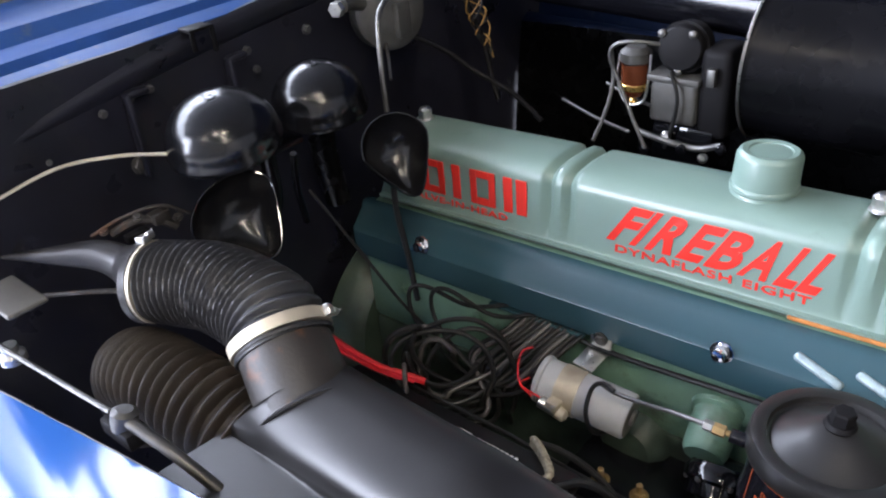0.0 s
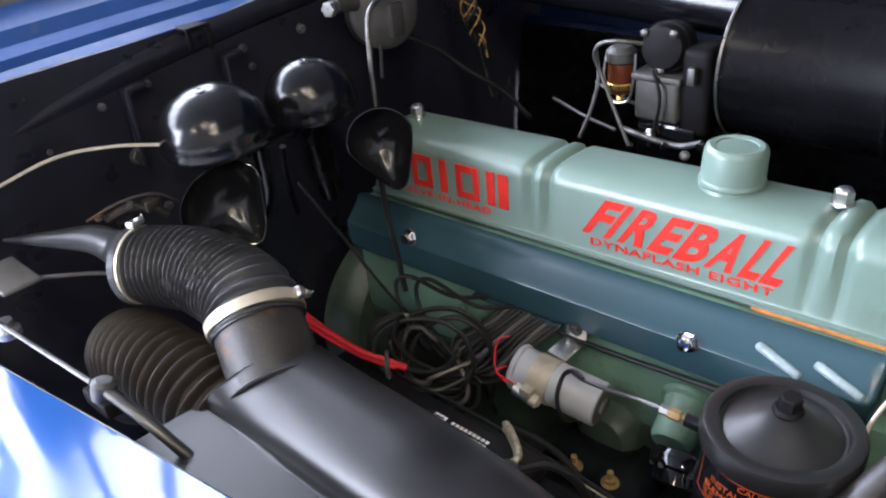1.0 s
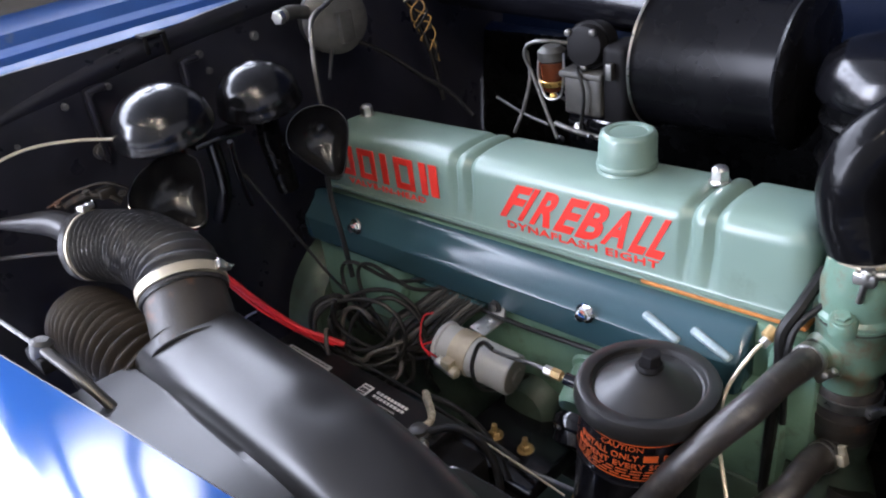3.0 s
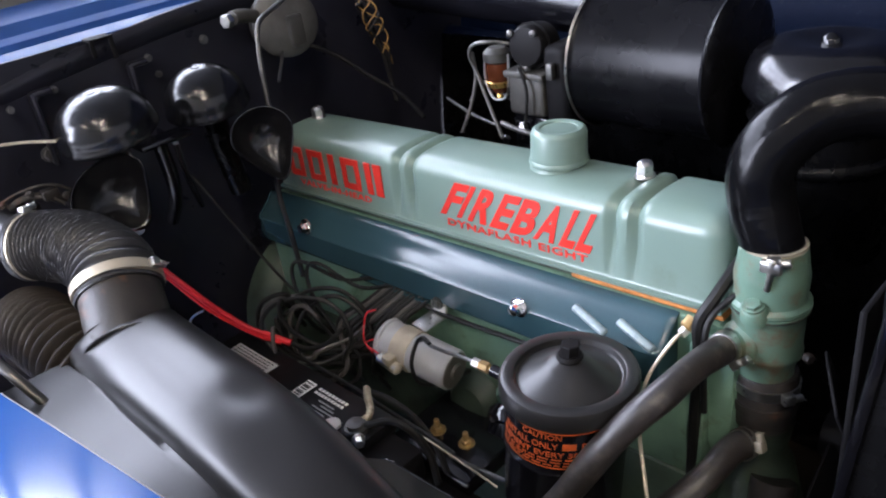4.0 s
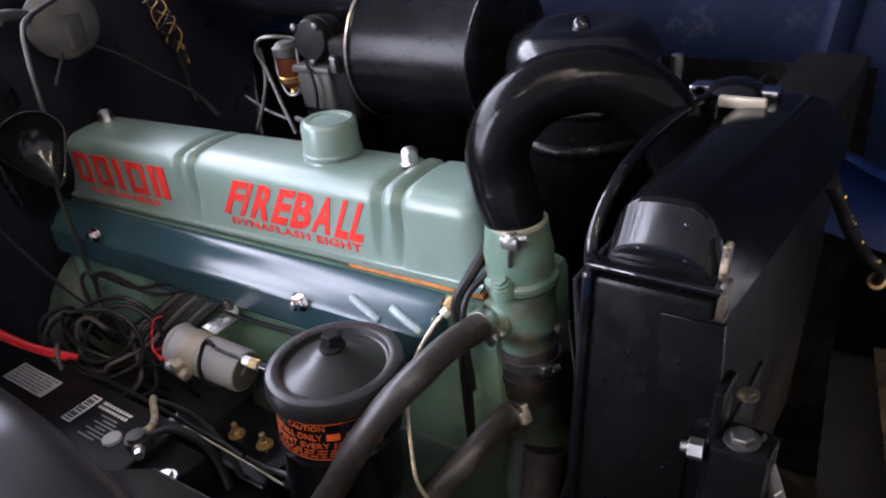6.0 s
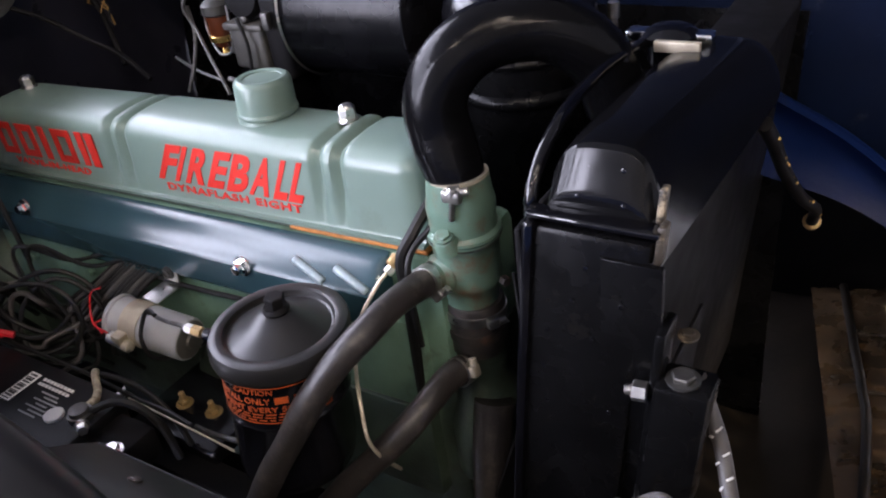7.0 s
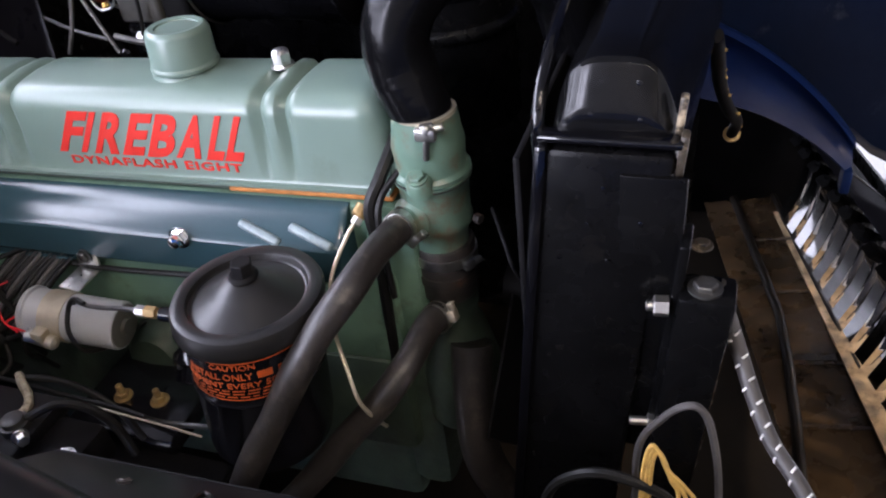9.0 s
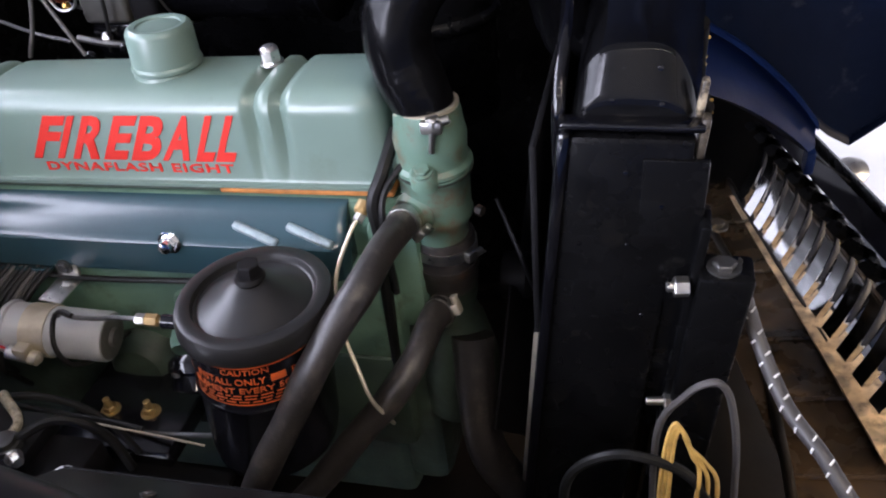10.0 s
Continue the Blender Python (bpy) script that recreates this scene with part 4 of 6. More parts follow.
for k in range(6):
    a = k * math.pi / 3
    q = frame_of((0.1, -0.7, -0.7)) @ Vector((0.036 * math.cos(a), 0.036 * math.sin(a), 0.012))
    part("screw", lathe([(0.004, 0), (0.003, 0.005), (0, 0.006)], Vector((-0.035, -0.118, 0.715)) + q, (0.1, -0.7, -0.7), 10), DULL_STEEL, pump)

# ---------------------------------------------------------------- spark plug wires and cables
rng = random.Random(11)
for k in range(12):
    lean = rng.uniform(-0.35, 0.35)
    e1 = Vector((0.74, 0.62, -0.05 + lean)).normalized()
    e2 = Vector((-0.22 - 0.5 * lean, 0.22, 0.93)).normalized()
    small = k % 3 == 2
    c = Vector((-0.405 + rng.uniform(-0.035, 0.025), -0.165 + rng.uniform(-0.02, 0.02), 0.740 + rng.uniform(-0.018, 0.020)))
    ra, rb = (rng.uniform(0.030, 0.052), rng.uniform(0.026, 0.048)) if small else (rng.uniform(0.055, 0.092), rng.uniform(0.046, 0.080))
    start = Vector((-0.356 + 0.0085 * k, -0.046 - 0.002 * (k % 3), 0.778))
    pts = [start, start + Vector((-0.018, -0.035, -0.020)), start + Vector((-0.050, -0.075, -0.048 - 0.002 * k))]
    first = rng.uniform(-1.0, -0.5)
    for j in range(rng.choice((6, 8, 10, 12))):
        a = first - j * 0.55
        wob = 1 + 0.12 * math.sin(1.7 * a + k)
        pts.append(c + e1 * ra * wob * math.cos(a) + e2 * rb * wob * math.sin(a) + Vector((0, 0.008 * math.sin(a * 1.3 + k), 0.006 * math.sin(2 * a + k))))
    q = pts[-1]
    pts += [q + Vector((-0.03, 0.03, -0.04 - 0.006 * (k % 5))), q + Vector((-0.05, 0.06, -0.10))]
    solo("spark_plug_wire", tube(pts, 0.0038, 8, 8), WIRE_GREY if k % 4 == 1 else WIRE, "black rubber spark plug wire in a loose coil", "wire", "spark plug wires")
for k, (x0, z0) in enumerate(((-0.455, 0.800), (-0.50, 0.79))):
    solo("spark_plug_wire", tube([(x0 + 0.12, -0.05, 0.785), (x0 + 0.06, -0.075, 0.775), (x0, -0.100, z0 + 0.012), (x0 - 0.025, -0.11, z0), (x0 - 0.01, -0.12, z0 - 0.04), (x0 + 0.05, -0.13, 0.72), (x0 + 0.12, -0.14, 0.70)], 0.0034, 8, 8), WIRE,
         "black rubber spark plug wire in a loose coil", "wire", "spark plug wires")
solo("panel_wire", tube([(-0.30, -0.052, 0.772), (-0.20, -0.054, 0.772), (-0.08, -0.056, 0.781), (0.02, -0.058, 0.79), (0.09, -0.06, 0.80)], 0.004), WIRE, "black wire under the teal cover", "wire")
red = thing("red_battery_cable", (-0.5, -0.3, 0.8), "bright red insulated battery cable", "cable")
part("cable", tube([(-0.60, -0.33, 0.95), (-0.565, -0.322, 0.905), (-0.535, -0.292, 0.845), (-0.510, -0.266, 0.798), (-0.475, -0.240, 0.760), (-0.445, -0.220, 0.744), (-0.42, -0.205, 0.732)], 0.0050), RED_CABLE, red)
part("cable", tube([(-0.575, -0.325, 0.905), (-0.545, -0.300, 0.850), (-0.520, -0.276, 0.802), (-0.488, -0.250, 0.765), (-0.458, -0.232, 0.746), (-0.43, -0.215, 0.735)], 0.0036), RED_CABLE, red)
part("tail", tube([(-0.520, -0.282, 0.80), (-0.535, -0.295, 0.79), (-0.545, -0.30, 0.775)], 0.002), STEEL, red)
solo("speedometer_cable", tube([(-0.60, -0.20, 0.98), (-0.55, -0.18, 0.90), (-0.50, -0.15, 0.80), (-0.46, -0.12, 0.73), (-0.44, -0.12, 0.71)], 0.0024), WIRE, "thin black cable down the engine side", "cable")

# battery
bat = thing("battery", (-0.30, -0.31, 0.52), "black battery with printed labels and round caps", "battery")
part("case", box((-0.535, -0.400, 0.53), (-0.165, -0.222, 0.716), 0.006), BATTERY, bat)
part("lid", box((-0.538, -0.403, 0.70), (-0.162, -0.219, 0.722), 0.005), BATTERY, bat)


lab = part("label", box((-0.505, -0.282, 0.7222), (-0.400, -0.246, 0.7228)), PAPER, bat, "silvery printed paper label", False)
rng = random.Random(7)
for r in range(6):
    x = -0.500
    while x < -0.412:
        w = rng.uniform(0.003, 0.012)
        part("print_bar", box((x, -0.279 + r * 0.0055, 0.7229), (x + w, -0.2768 + r * 0.0055, 0.7231)), INK, lab, smooth=False)
        x += w + 0.002
lab = part("label", box((-0.330, -0.292, 0.7222), (-0.310, -0.240, 0.7228)), WHITE, bat, "white label with printed bars", False)
for k in range(11):
    part("print_bar", box((-0.328, -0.290 + k * 0.0044, 0.7229), (-0.313, -0.2880 + k * 0.0044 + 0.001 * (k % 3), 0.7231)), INK, lab, smooth=False)
for k in range(2):
    for j in range(9):
        part("print_dash", box((-0.300 + j * 0.0072, -0.246 - k * 0.008, 0.7222), (-0.295 + j * 0.0072, -0.2415 - k * 0.008, 0.7228)), WHITE, bat, smooth=False)
for r in range(7):
    part("print_bar", box((-0.280 + 0.012 * (r % 2), -0.262 - r * 0.006, 0.7222), (-0.246 + 0.006 * (r % 3), -0.2600 - r * 0.006, 0.7228)), PAPER, bat, smooth=False)
part("cap", lathe([(0.0125, 0), (0.0125, 0.005), (0.011, 0.006), (0, 0.006)], (-0.222, -0.284, 0.721), segs=24), WHITE, bat, "white round cap")
part("cap", lathe([(0.0125, 0), (0.0125, 0.005), (0.011, 0.006), (0, 0.006)], (-0.222, -0.350, 0.721), segs=24), WHITE, bat, "white round cap")
term = thing("battery_terminal", (-0.19, -0.275, 0.722), "lead battery terminal with a braided ground strap", "terminal")
part("post", lathe([(0.013, 0), (0.012, 0.018), (0.010, 0.019), (0, 0.019)], (-0.186, -0.270, 0.718), segs=24), DULL_STEEL, term)
part("clamp_ring", lathe([(0.012, 0.003), (0.016, 0.003), (0.016, 0.012), (0.012, 0.012)], (-0.186, -0.270, 0.718), segs=24), DULL_STEEL, term)
part("clamp_bolt", hexbolt((-0.168, -0.282, 0.726), (1, -0.6, 0), 0.007, 0.012, 0.009), STEEL, term)
line = spline([(-0.193, -0.255, 0.722), (-0.192, -0.243, 0.724), (-0.204, -0.230, 0.724), (-0.222, -0.218, 0.728), (-0.240, -0.206, 0.722)], 10)
part("braided_strap", sweep(line, lambda s, a: 0.0032 * (1.0 + 1.5 * abs(math.cos(a))) + 0.0006 * math.sin(s * 1400 + a * 4), 18), BRAID, term, "frayed braided metal strap")
term2 = thing("hold_down", (-0.15, -0.26, 0.70), "black hold-down bar with a bright bolt beside the battery", "bracket")
part("bar", box((-0.165, -0.40, 0.66), (-0.10, -0.232, 0.708), 0.008), BLACK_MATT, term2)
part("bolt", hexbolt((-0.115, -0.285, 0.708), (0, 0, 1), 0.009, 0.008, 0.013), STEEL, term2)
solo("brake_line", tube([(-0.46, -0.208, 0.715), (-0.30, -0.200, 0.705), (-0.20, -0.200, 0.697), (-0.12, -0.198, 0.69), (-0.08, -0.20, 0.686)], 0.003), WIRE, "thin black pipe along the engine", "pipe")
solo("hold_down_rod", tube([(-0.18, -0.209, 0.702), (-0.10, -0.207, 0.692), (-0.05, -0.205, 0.684), (-0.005, -0.203, 0.675)], 0.0014), COIL_BAND, "short tan plated steel rod", "rod")
solo("battery_cable", tube([(-0.178, -0.262, 0.728), (-0.150, -0.240, 0.735), (-0.122, -0.228, 0.722), (-0.104, -0.222, 0.690), (-0.098, -0.220, 0.640)], 0.0055), WIRE, "thick black battery cable bent down", "cable")
solo("battery_cable", tube([(-0.236, -0.206, 0.722), (-0.205, -0.196, 0.716), (-0.165, -0.190, 0.700), (-0.130, -0.190, 0.672), (-0.110, -0.192, 0.63)], 0.0045), WIRE, "thick black battery cable bent down", "cable")
rail = thing("frame_rail", (-0.35, -0.2, 0.45), "black frame rail beside the engine", "car body")
part("web", box((-0.70, -0.213, 0.45), (0.0, -0.187, 0.592), 0.008), BLACK_MATT, rail)
part("flange", box((-0.70, -0.222, 0.590), (0.0, -0.180, 0.600), 0.003), BLACK_MATT, rail)

# ---------------------------------------------------------------- air duct with flexible hoses
duct = thing("air_duct", (-0.2, -0.45, 0.7), "large black sheet metal air duct with dents", "duct")


def duct_f(u, v):
    """Around the section with v, along the run with u: a flat near facet, a crease and a round back."""
    x = -0.385 + 0.53 * u
    sink = 0.10 * max(0.0, u - 0.45) ** 2 * 3
    x += (0.05 * v - 0.03) * (1 - u)
    if v < 0.3:
        k = v / 0.3
        return (x, -0.590 + 0.080 * k - 0.01 * u, 0.892 + 0.006 * k - sink * 0.6)
    k = (v - 0.3) / 0.7
    a = math.pi * (0.97 - 1.17 * k)
    sn = math.sin(a)
    return (x, -0.449 + (0.064 - 0.004 * u) * math.cos(a) - 0.006 * u, 0.894 + (0.052 if sn > 0 else 0.12) * math.copysign(abs(sn) ** 0.75, sn) - sink)


REAR = spline([(-0.402, -0.513, 0.893), (-0.374, -0.503, 0.926), (-0.337, -0.474, 0.957), (-0.327, -0.410, 0.945), (-0.338, -0.385, 0.90), (-0.36, -0.388, 0.80)], 12)


def duct_shell(u, v):
    """The rear of the duct rises into the slanted edge that holds the neck."""
    p = Vector(duct_f(u, v))
    if v >= 0.3 and u < 0.42:
        s = u / 0.42
        s = s * s * (3 - 2 * s)
        k = (v - 0.3) / 0.7 * (len(REAR) - 1)
        a = min(int(k), len(REAR) - 2)
        p = REAR[a].lerp(REAR[a + 1], k - a).lerp(p, s)
    dent = 0.006 * math.exp(-((p.x + 0.10) ** 2 + (p.y + 0.43) ** 2) / 0.0009) + 0.003 * math.exp(-((p.x + 0.02) ** 2 + (p.y + 0.47) ** 2) / 0.0016)
    return p - Vector((0, 0, dent))


part("shell", grid(duct_shell, 60, 60), BLACK_DUCT, duct)
part("end_plate", lathe([(0.0, 0.0), (0.06, 0.0), (0.06, 0.004), (0, 0.004)], (-0.372, -0.450, 0.845), (-1, 0, 0), 36), BLACK_DUCT, duct)
for p in ((-0.335, -0.56, 0.884), (-0.29, -0.55, 0.885), (-0.23, -0.545, 0.885)):
    part("dimple", lathe([(0.010, 0), (0.008, 0.001), (0, 0.0012)], p, (0, 0, 1), 16), BLACK_MATT, duct)
na, nb = Vector((-0.345, -0.448, 0.912)), Vector((-0.398, -0.426, 0.954))
nd = (nb - na).normalized()
part("neck_collar", lathe([(0.0, 0.0), (0.056, 0.0), (0.057, 0.002), (0.053, 0.004), (0.051, 0.005)], na - nd * 0.008, nd, 40), BLACK_DUCT, duct)
part("neck", lathe([(0.051, -0.012), (0.051, 0.02), (0.050, 0.07), (0.050, 0.085)], na, nd, 40), RUST, duct, "rust-edged duct neck")


def corrugated(R, pitch, depth):
    return lambda s, a: R + depth * max(0.0, 0.25 + 0.75 * math.sin((s + 0.0008 * math.sin(a * 2 + s * 30)) / pitch * 2 * math.pi)) ** 0.8 - 0.0006 * math.sin(a * 3 + s * 40)


def ribbed(R, pitch, depth, wob):
    return lambda s, a: R + depth * (0.5 + 0.5 * math.sin((s + wob * math.sin(a * 2 + s * 30)) / pitch * 2 * math.pi)) - wob * 0.25 * math.sin(a * 5 + s * 70)


hose_line = spline([nb - nd * 0.008, nb + nd * 0.025, (-0.455, -0.416, 0.976), (-0.510, -0.422, 0.980), (-0.555, -0.436, 0.978), (-0.600, -0.453, 0.974)], 42)
hose("flexible_air_hose", hose_line, lambda s, a: ribbed(0.0480 - 0.032 * max(0.0, s - 0.03), 0.0088, 0.0062, 0.0020)(s, a), HOSE_CLOTH, "ribbed black fabric air hose bent in an elbow", "flexible air hoses", 48, (0.010, 0.010))
clamp(nb + nd * 0.006, nd, 0.0548, (0.75, 0.6, 0.3), CREAM_BAND, STEEL, 0.013)
clamp(hose_line[-8], hose_line[-4] - hose_line[-12], 0.0470, (0.3, 0.3, 1), CREAM_BAND, STEEL, 0.012)
inlet = thing("inlet_horn", (-0.7, -0.47, 0.95), "black sheet metal inlet funnel on the firewall", "duct")
part("funnel", sweep(spline([hose_line[-10], (-0.630, -0.458, 0.988), (-0.660, -0.472, 0.999), (-0.70, -0.502, 1.002), (-0.752, -0.545, 1.005)], 10),
                     lambda q, a: max(0.043 - 0.022 * min(q / 0.05, 1.0) - 0.019 * max(0.0, q - 0.05) / 0.145, 0.0015) * (1.0 + 0.12 * math.cos(2 * a)), 32), GREY_DUST, inlet)
part("bracket", box((-0.66, -0.44, 1.0), (-0.645, -0.41, 1.012), 0.004), BLACK_MATT, inlet)
clip = thing("cable_clip", (-0.665, -0.425, 1.02), "rusty cable clip with small bolts on the funnel", "clip")
part("strap", tube([(-0.678, -0.443, 1.008), (-0.663, -0.418, 1.018), (-0.650, -0.393, 1.012), (-0.643, -0.378, 0.998)], 0.006, 8), RUST, clip)
part("tab", box((-0.660, -0.403, 1.008), (-0.643, -0.380, 1.024), 0.003), RUST, clip)
for p in ((-0.656, -0.416, 1.024), (-0.643, -0.373, 1.008), (-0.680, -0.450, 1.014)):
    part("bolt", hexbolt(p, (0.5, -0.2, 0.8), 0.0045, 0.005, 0.006), RUST, clip)
part("wire", tube([(-0.688, -0.463, 1.012), (-0.666, -0.428, 1.028), (-0.648, -0.388, 1.030), (-0.638, -0.358, 1.008)], 0.0022), RUST, clip)
hose("flexible_air_hose", spline([(-0.385, -0.480, 0.850), (-0.45, -0.490, 0.874), (-0.54, -0.494, 0.878), (-0.615, -0.490, 0.858), (-0.662, -0.480, 0.81), (-0.68, -0.47, 0.74)], 84), corrugated(0.0425, 0.0150, 0.0120),
     HOSE_BROWN, "dusty brown corrugated air hose", "flexible air hoses", 44, (0.012, 0.0))

# hood prop rod on the fender edge
rod = thing("hood_prop_rod", (-0.43, -0.59, 0.94), "thin grey hood latch rod with a pivot", "rod")
part("rod", tube([(-0.432, -0.588, 0.952), (-0.38, -0.575, 0.925), (-0.33, -0.555, 0.87), (-0.30, -0.545, 0.83)], 0.0062, 12), DULL_STEEL, rod)
part("rod", tube([(-0.86, -0.635, 0.99), (-0.70, -0.62, 0.975), (-0.56, -0.605, 0.965), (-0.455, -0.592, 0.955)], 0.003), DULL_STEEL, rod)
part("pivot", lathe([(0.012, -0.008), (0.013, 0.0), (0.013, 0.010), (0.008, 0.014), (0, 0.014)], (-0.44, -0.588, 0.948), (0.1, 0.3, 1), 18), DULL_STEEL, rod)
part("pivot_bracket", box((-0.47, -0.60, 0.925), (-0.42, -0.575, 0.945), 0.004), BLACK_MATT, rod)
lever = thing("latch_lever", (-0.62, -0.58, 1.0), "black painted latch lever with a bright button", "lever")
part("plate", box((-0.70, -0.60, 1.0), (-0.615, -0.555, 1.006), 0.003, 3), TRIM, lever, "grey metal plate")
part("button", lathe([(0.014, 0), (0.014, 0.008), (0.009, 0.012), (0.009, 0.02), (0, 0.02)], (-0.627, -0.607, 0.950), (0, 0, 1), 20), STEEL, lever)
solo("brake_pipe", tube([(-0.738, -0.575, 0.998), (-0.745, -0.550, 0.962), (-0.728, -0.536, 0.954), (-0.70, -0.526, 0.960), (-0.629, -0.485, 0.968), (-0.595, -0.455, 0.955)], 0.003), RUST, "rusty thin pipe across the bay", "pipe")
solo("choke_cable", tube([(-0.77, -0.55, 1.06), (-0.74, -0.46, 1.085), (-0.70, -0.40, 1.088), (-0.655, -0.345, 1.080)], 0.0024), CREAM_BAND, "pale sheathed cable to the horn", "cable")

# ---------------------------------------------------------------- horns
def dome(at, r, tall, axis, label):
    base = thing("horn_dome", at, label, "horn", "horns")
    prof = [(r * 1.0, -0.012), (r * 1.03, -0.010), (r * 1.03, -0.004), (r * 1.0, 0.0)]
    for k in range(1, 15):
        a = math.pi / 2 * k / 14
        prof.append((r * math.cos(a) ** 0.92, tall * math.sin(a)))
    part("shell", lathe(prof, at, axis, 56), HORN_GLOSS, base)
    q = Vector(at) + Vector(axis).normalized() * (tall - 0.001)
    part("centre_screw", lathe([(0.008, 0), (0.007, 0.002), (0.003, 0.0025), (0, 0.001)], q, axis, 16), BLACK_PAINT, base)
    return base


def bell(mouth, way, down, w, h, deep, label):
    """An open scoop-shaped horn mouth, pointed on its lower side; way is where it faces."""
    M, way = Vector(mouth), Vector(way).normalized()
    e1 = (Vector(down) - way * way.dot(Vector(down))).normalized()
    e2 = way.cross(e1)

    def ring(s, grow):
        f = max(0.0004, 1 - (1 - s) ** 2) ** 0.5
        out = []
        for i in range(48):
            a = 2 * math.pi * i / 48
            p, q = math.cos(a), math.sin(a)
            long = h * (p * (1.0 + 0.40 * max(p, 0.0) ** 3) if p > 0 else 0.84 * p)
            wide = w * q * (1.02 - 0.26 * max(p, 0.0))
            lift = 0.10 * h * (1 - p * p) * s
            out.append(M - way * (deep * (1 - s) + grow) + e1 * (long * f + 0.25 * h * (1 - s)) * (1 + grow * 8) + e2 * wide * f * (1 + grow * 8) + way * lift)
        return out

    base = thing("horn_bell", M - way * deep, label, "horn", "horns")
    b2 = bmesh.new()
    rows = [[b2.verts.new(q) for q in ring((k / 18) ** 2, 0.0025)] for k in range(19)] + [[b2.verts.new(q) for q in ring((k / 18) ** 2, 0.0)] for k in range(18, -1, -1)]
    for a, b in zip(rows, rows[1:]):
        for i in range(48):
            j = (i + 1) % 48
            b2.faces.new((a[i], a[j], b[j], b[i]))
    b2.faces.new(rows[0])
    b2.faces.new(rows[-1])
    bmesh.ops.recalc_face_normals(b2, faces=b2.faces[:])
    part("flare", b2, HORN_BLACK, base)
    loop = ring(1.0, 0.0008)
    part("rim", sweep(loop + loop[:2], 0.0016, 8), BLACK_GLOSS, base)
    return base


dome((-0.638, -0.287, 1.084), 0.072, 0.057, (0.12, -0.16, 1), "glossy black domed horn shell with lamp reflections")
dome((-0.653, -0.114, 1.066), 0.067, 0.060, (0.10, -0.10, 1), "glossy black domed horn shell with lamp reflections")
bell((-0.575, -0.335, 1.016), (0.72, -0.40, 0.56), (0.30, 0.40, -1), 0.056, 0.050, 0.050, "glossy black open horn bell facing up")
h4 = bell((-0.523, -0.104, 1.024), (0.80, -0.40, 0.45), (0.04, 0.18, -1), 0.047, 0.052, 0.045, "glossy black open horn bell on a stalk")
part("stalk", tube([(-0.575, -0.066, 0.955), (-0.563, -0.078, 0.90), (-0.545, -0.085, 0.84), (-0.53, -0.09, 0.76)], 0.0045), WIRE, h4)
hb = thing("horn_bracket", (-0.66, -0.2, 0.95), "black painted horn mounting bracket", "bracket")
part("bar", box((-0.70, -0.24, 1.02), (-0.655, -0.15, 1.03), 0.004), BLACK_PAINT, hb)
part("post", tube([(-0.68, -0.2, 1.02), (-0.70, -0.19, 0.93), (-0.75, -0.19, 0.86)], 0.012, 12), BLACK_PAINT, hb)
part("neck", tube([(-0.635, -0.29, 1.06), (-0.645, -0.285, 1.0), (-0.62, -0.30, 0.955), (-0.598, -0.318, 0.942)], 0.022, 16), BLACK_GLOSS, hb)
part("neck", tube([(-0.665, -0.10, 1.05), (-0.69, -0.09, 1.0), (-0.70, -0.08, 0.95), (-0.70, -0.07, 0.88)], 0.020, 16), BLACK_SATIN, hb)
part("strut", tube([(-0.62, -0.20, 1.03), (-0.64, -0.19, 0.97), (-0.66, -0.17, 0.90)], 0.005), BLACK_PAINT, hb)

# ---------------------------------------------------------------- firewall fittings
wip = thing("wiper_motor", (-0.72, 0.12, 1.07), "grey cast wiper motor on the firewall", "motor")
part("body", lathe([(0.02, -0.03), (0.056, -0.022), (0.060, -0.015), (0.060, 0.012), (0.054, 0.018), (0.03, 0.022), (0.0, 0.024)], (-0.715, 0.105, 1.135), (1, -0.35, 0.12), 36), ALLOY, wip)
part("cover", box((-0.70, 0.095, 1.095), (-0.682, 0.125, 1.15), 0.004), ALLOY, wip)
part("link", tube([(-0.715, 0.05, 1.16), (-0.71, 0.02, 1.168), (-0.70, -0.005, 1.17)], 0.012, 12), ALLOY, wip)
part("link_nut", hexbolt((-0.70, -0.01, 1.168), (0.3, -1, 0), 0.012, 0.012), STEEL, wip)
solo("vacuum_pipe", tube([(-0.60, -0.034, 0.98), (-0.603, -0.033, 1.045), (-0.615, -0.020, 1.12), (-0.628, 0.0, 1.165), (-0.65, 0.05, 1.178), (-0.69, 0.10, 1.18)], 0.0042), DULL_STEEL, "thick bent steel vacuum pipe", "pipe")
solo("linkage_rod", tube([(-0.64, 0.02, 1.06), (-0.70, 0.08, 1.09), (-0.75, 0.13, 1.115)], 0.0028), DULL_STEEL, "thin bare steel linkage rod", "rod")
solo("taped_loom", tube([(-0.70, 0.12, 1.10), (-0.66, 0.17, 1.06), (-0.62, 0.20, 1.02), (-0.56, 0.22, 0.985), (-0.50, 0.215, 0.95)], 0.0045), BLACK_MATT, "black cloth-taped wiring loom", "cable")
solo("taped_loom", tube([(-0.73, 0.27, 1.20), (-0.69, 0.27, 1.12), (-0.66, 0.275, 1.05), (-0.64, 0.27, 0.99), (-0.62, 0.26, 0.95)], 0.005), BLACK_MATT, "black cloth-taped wiring loom", "cable")
rng = random.Random(3)
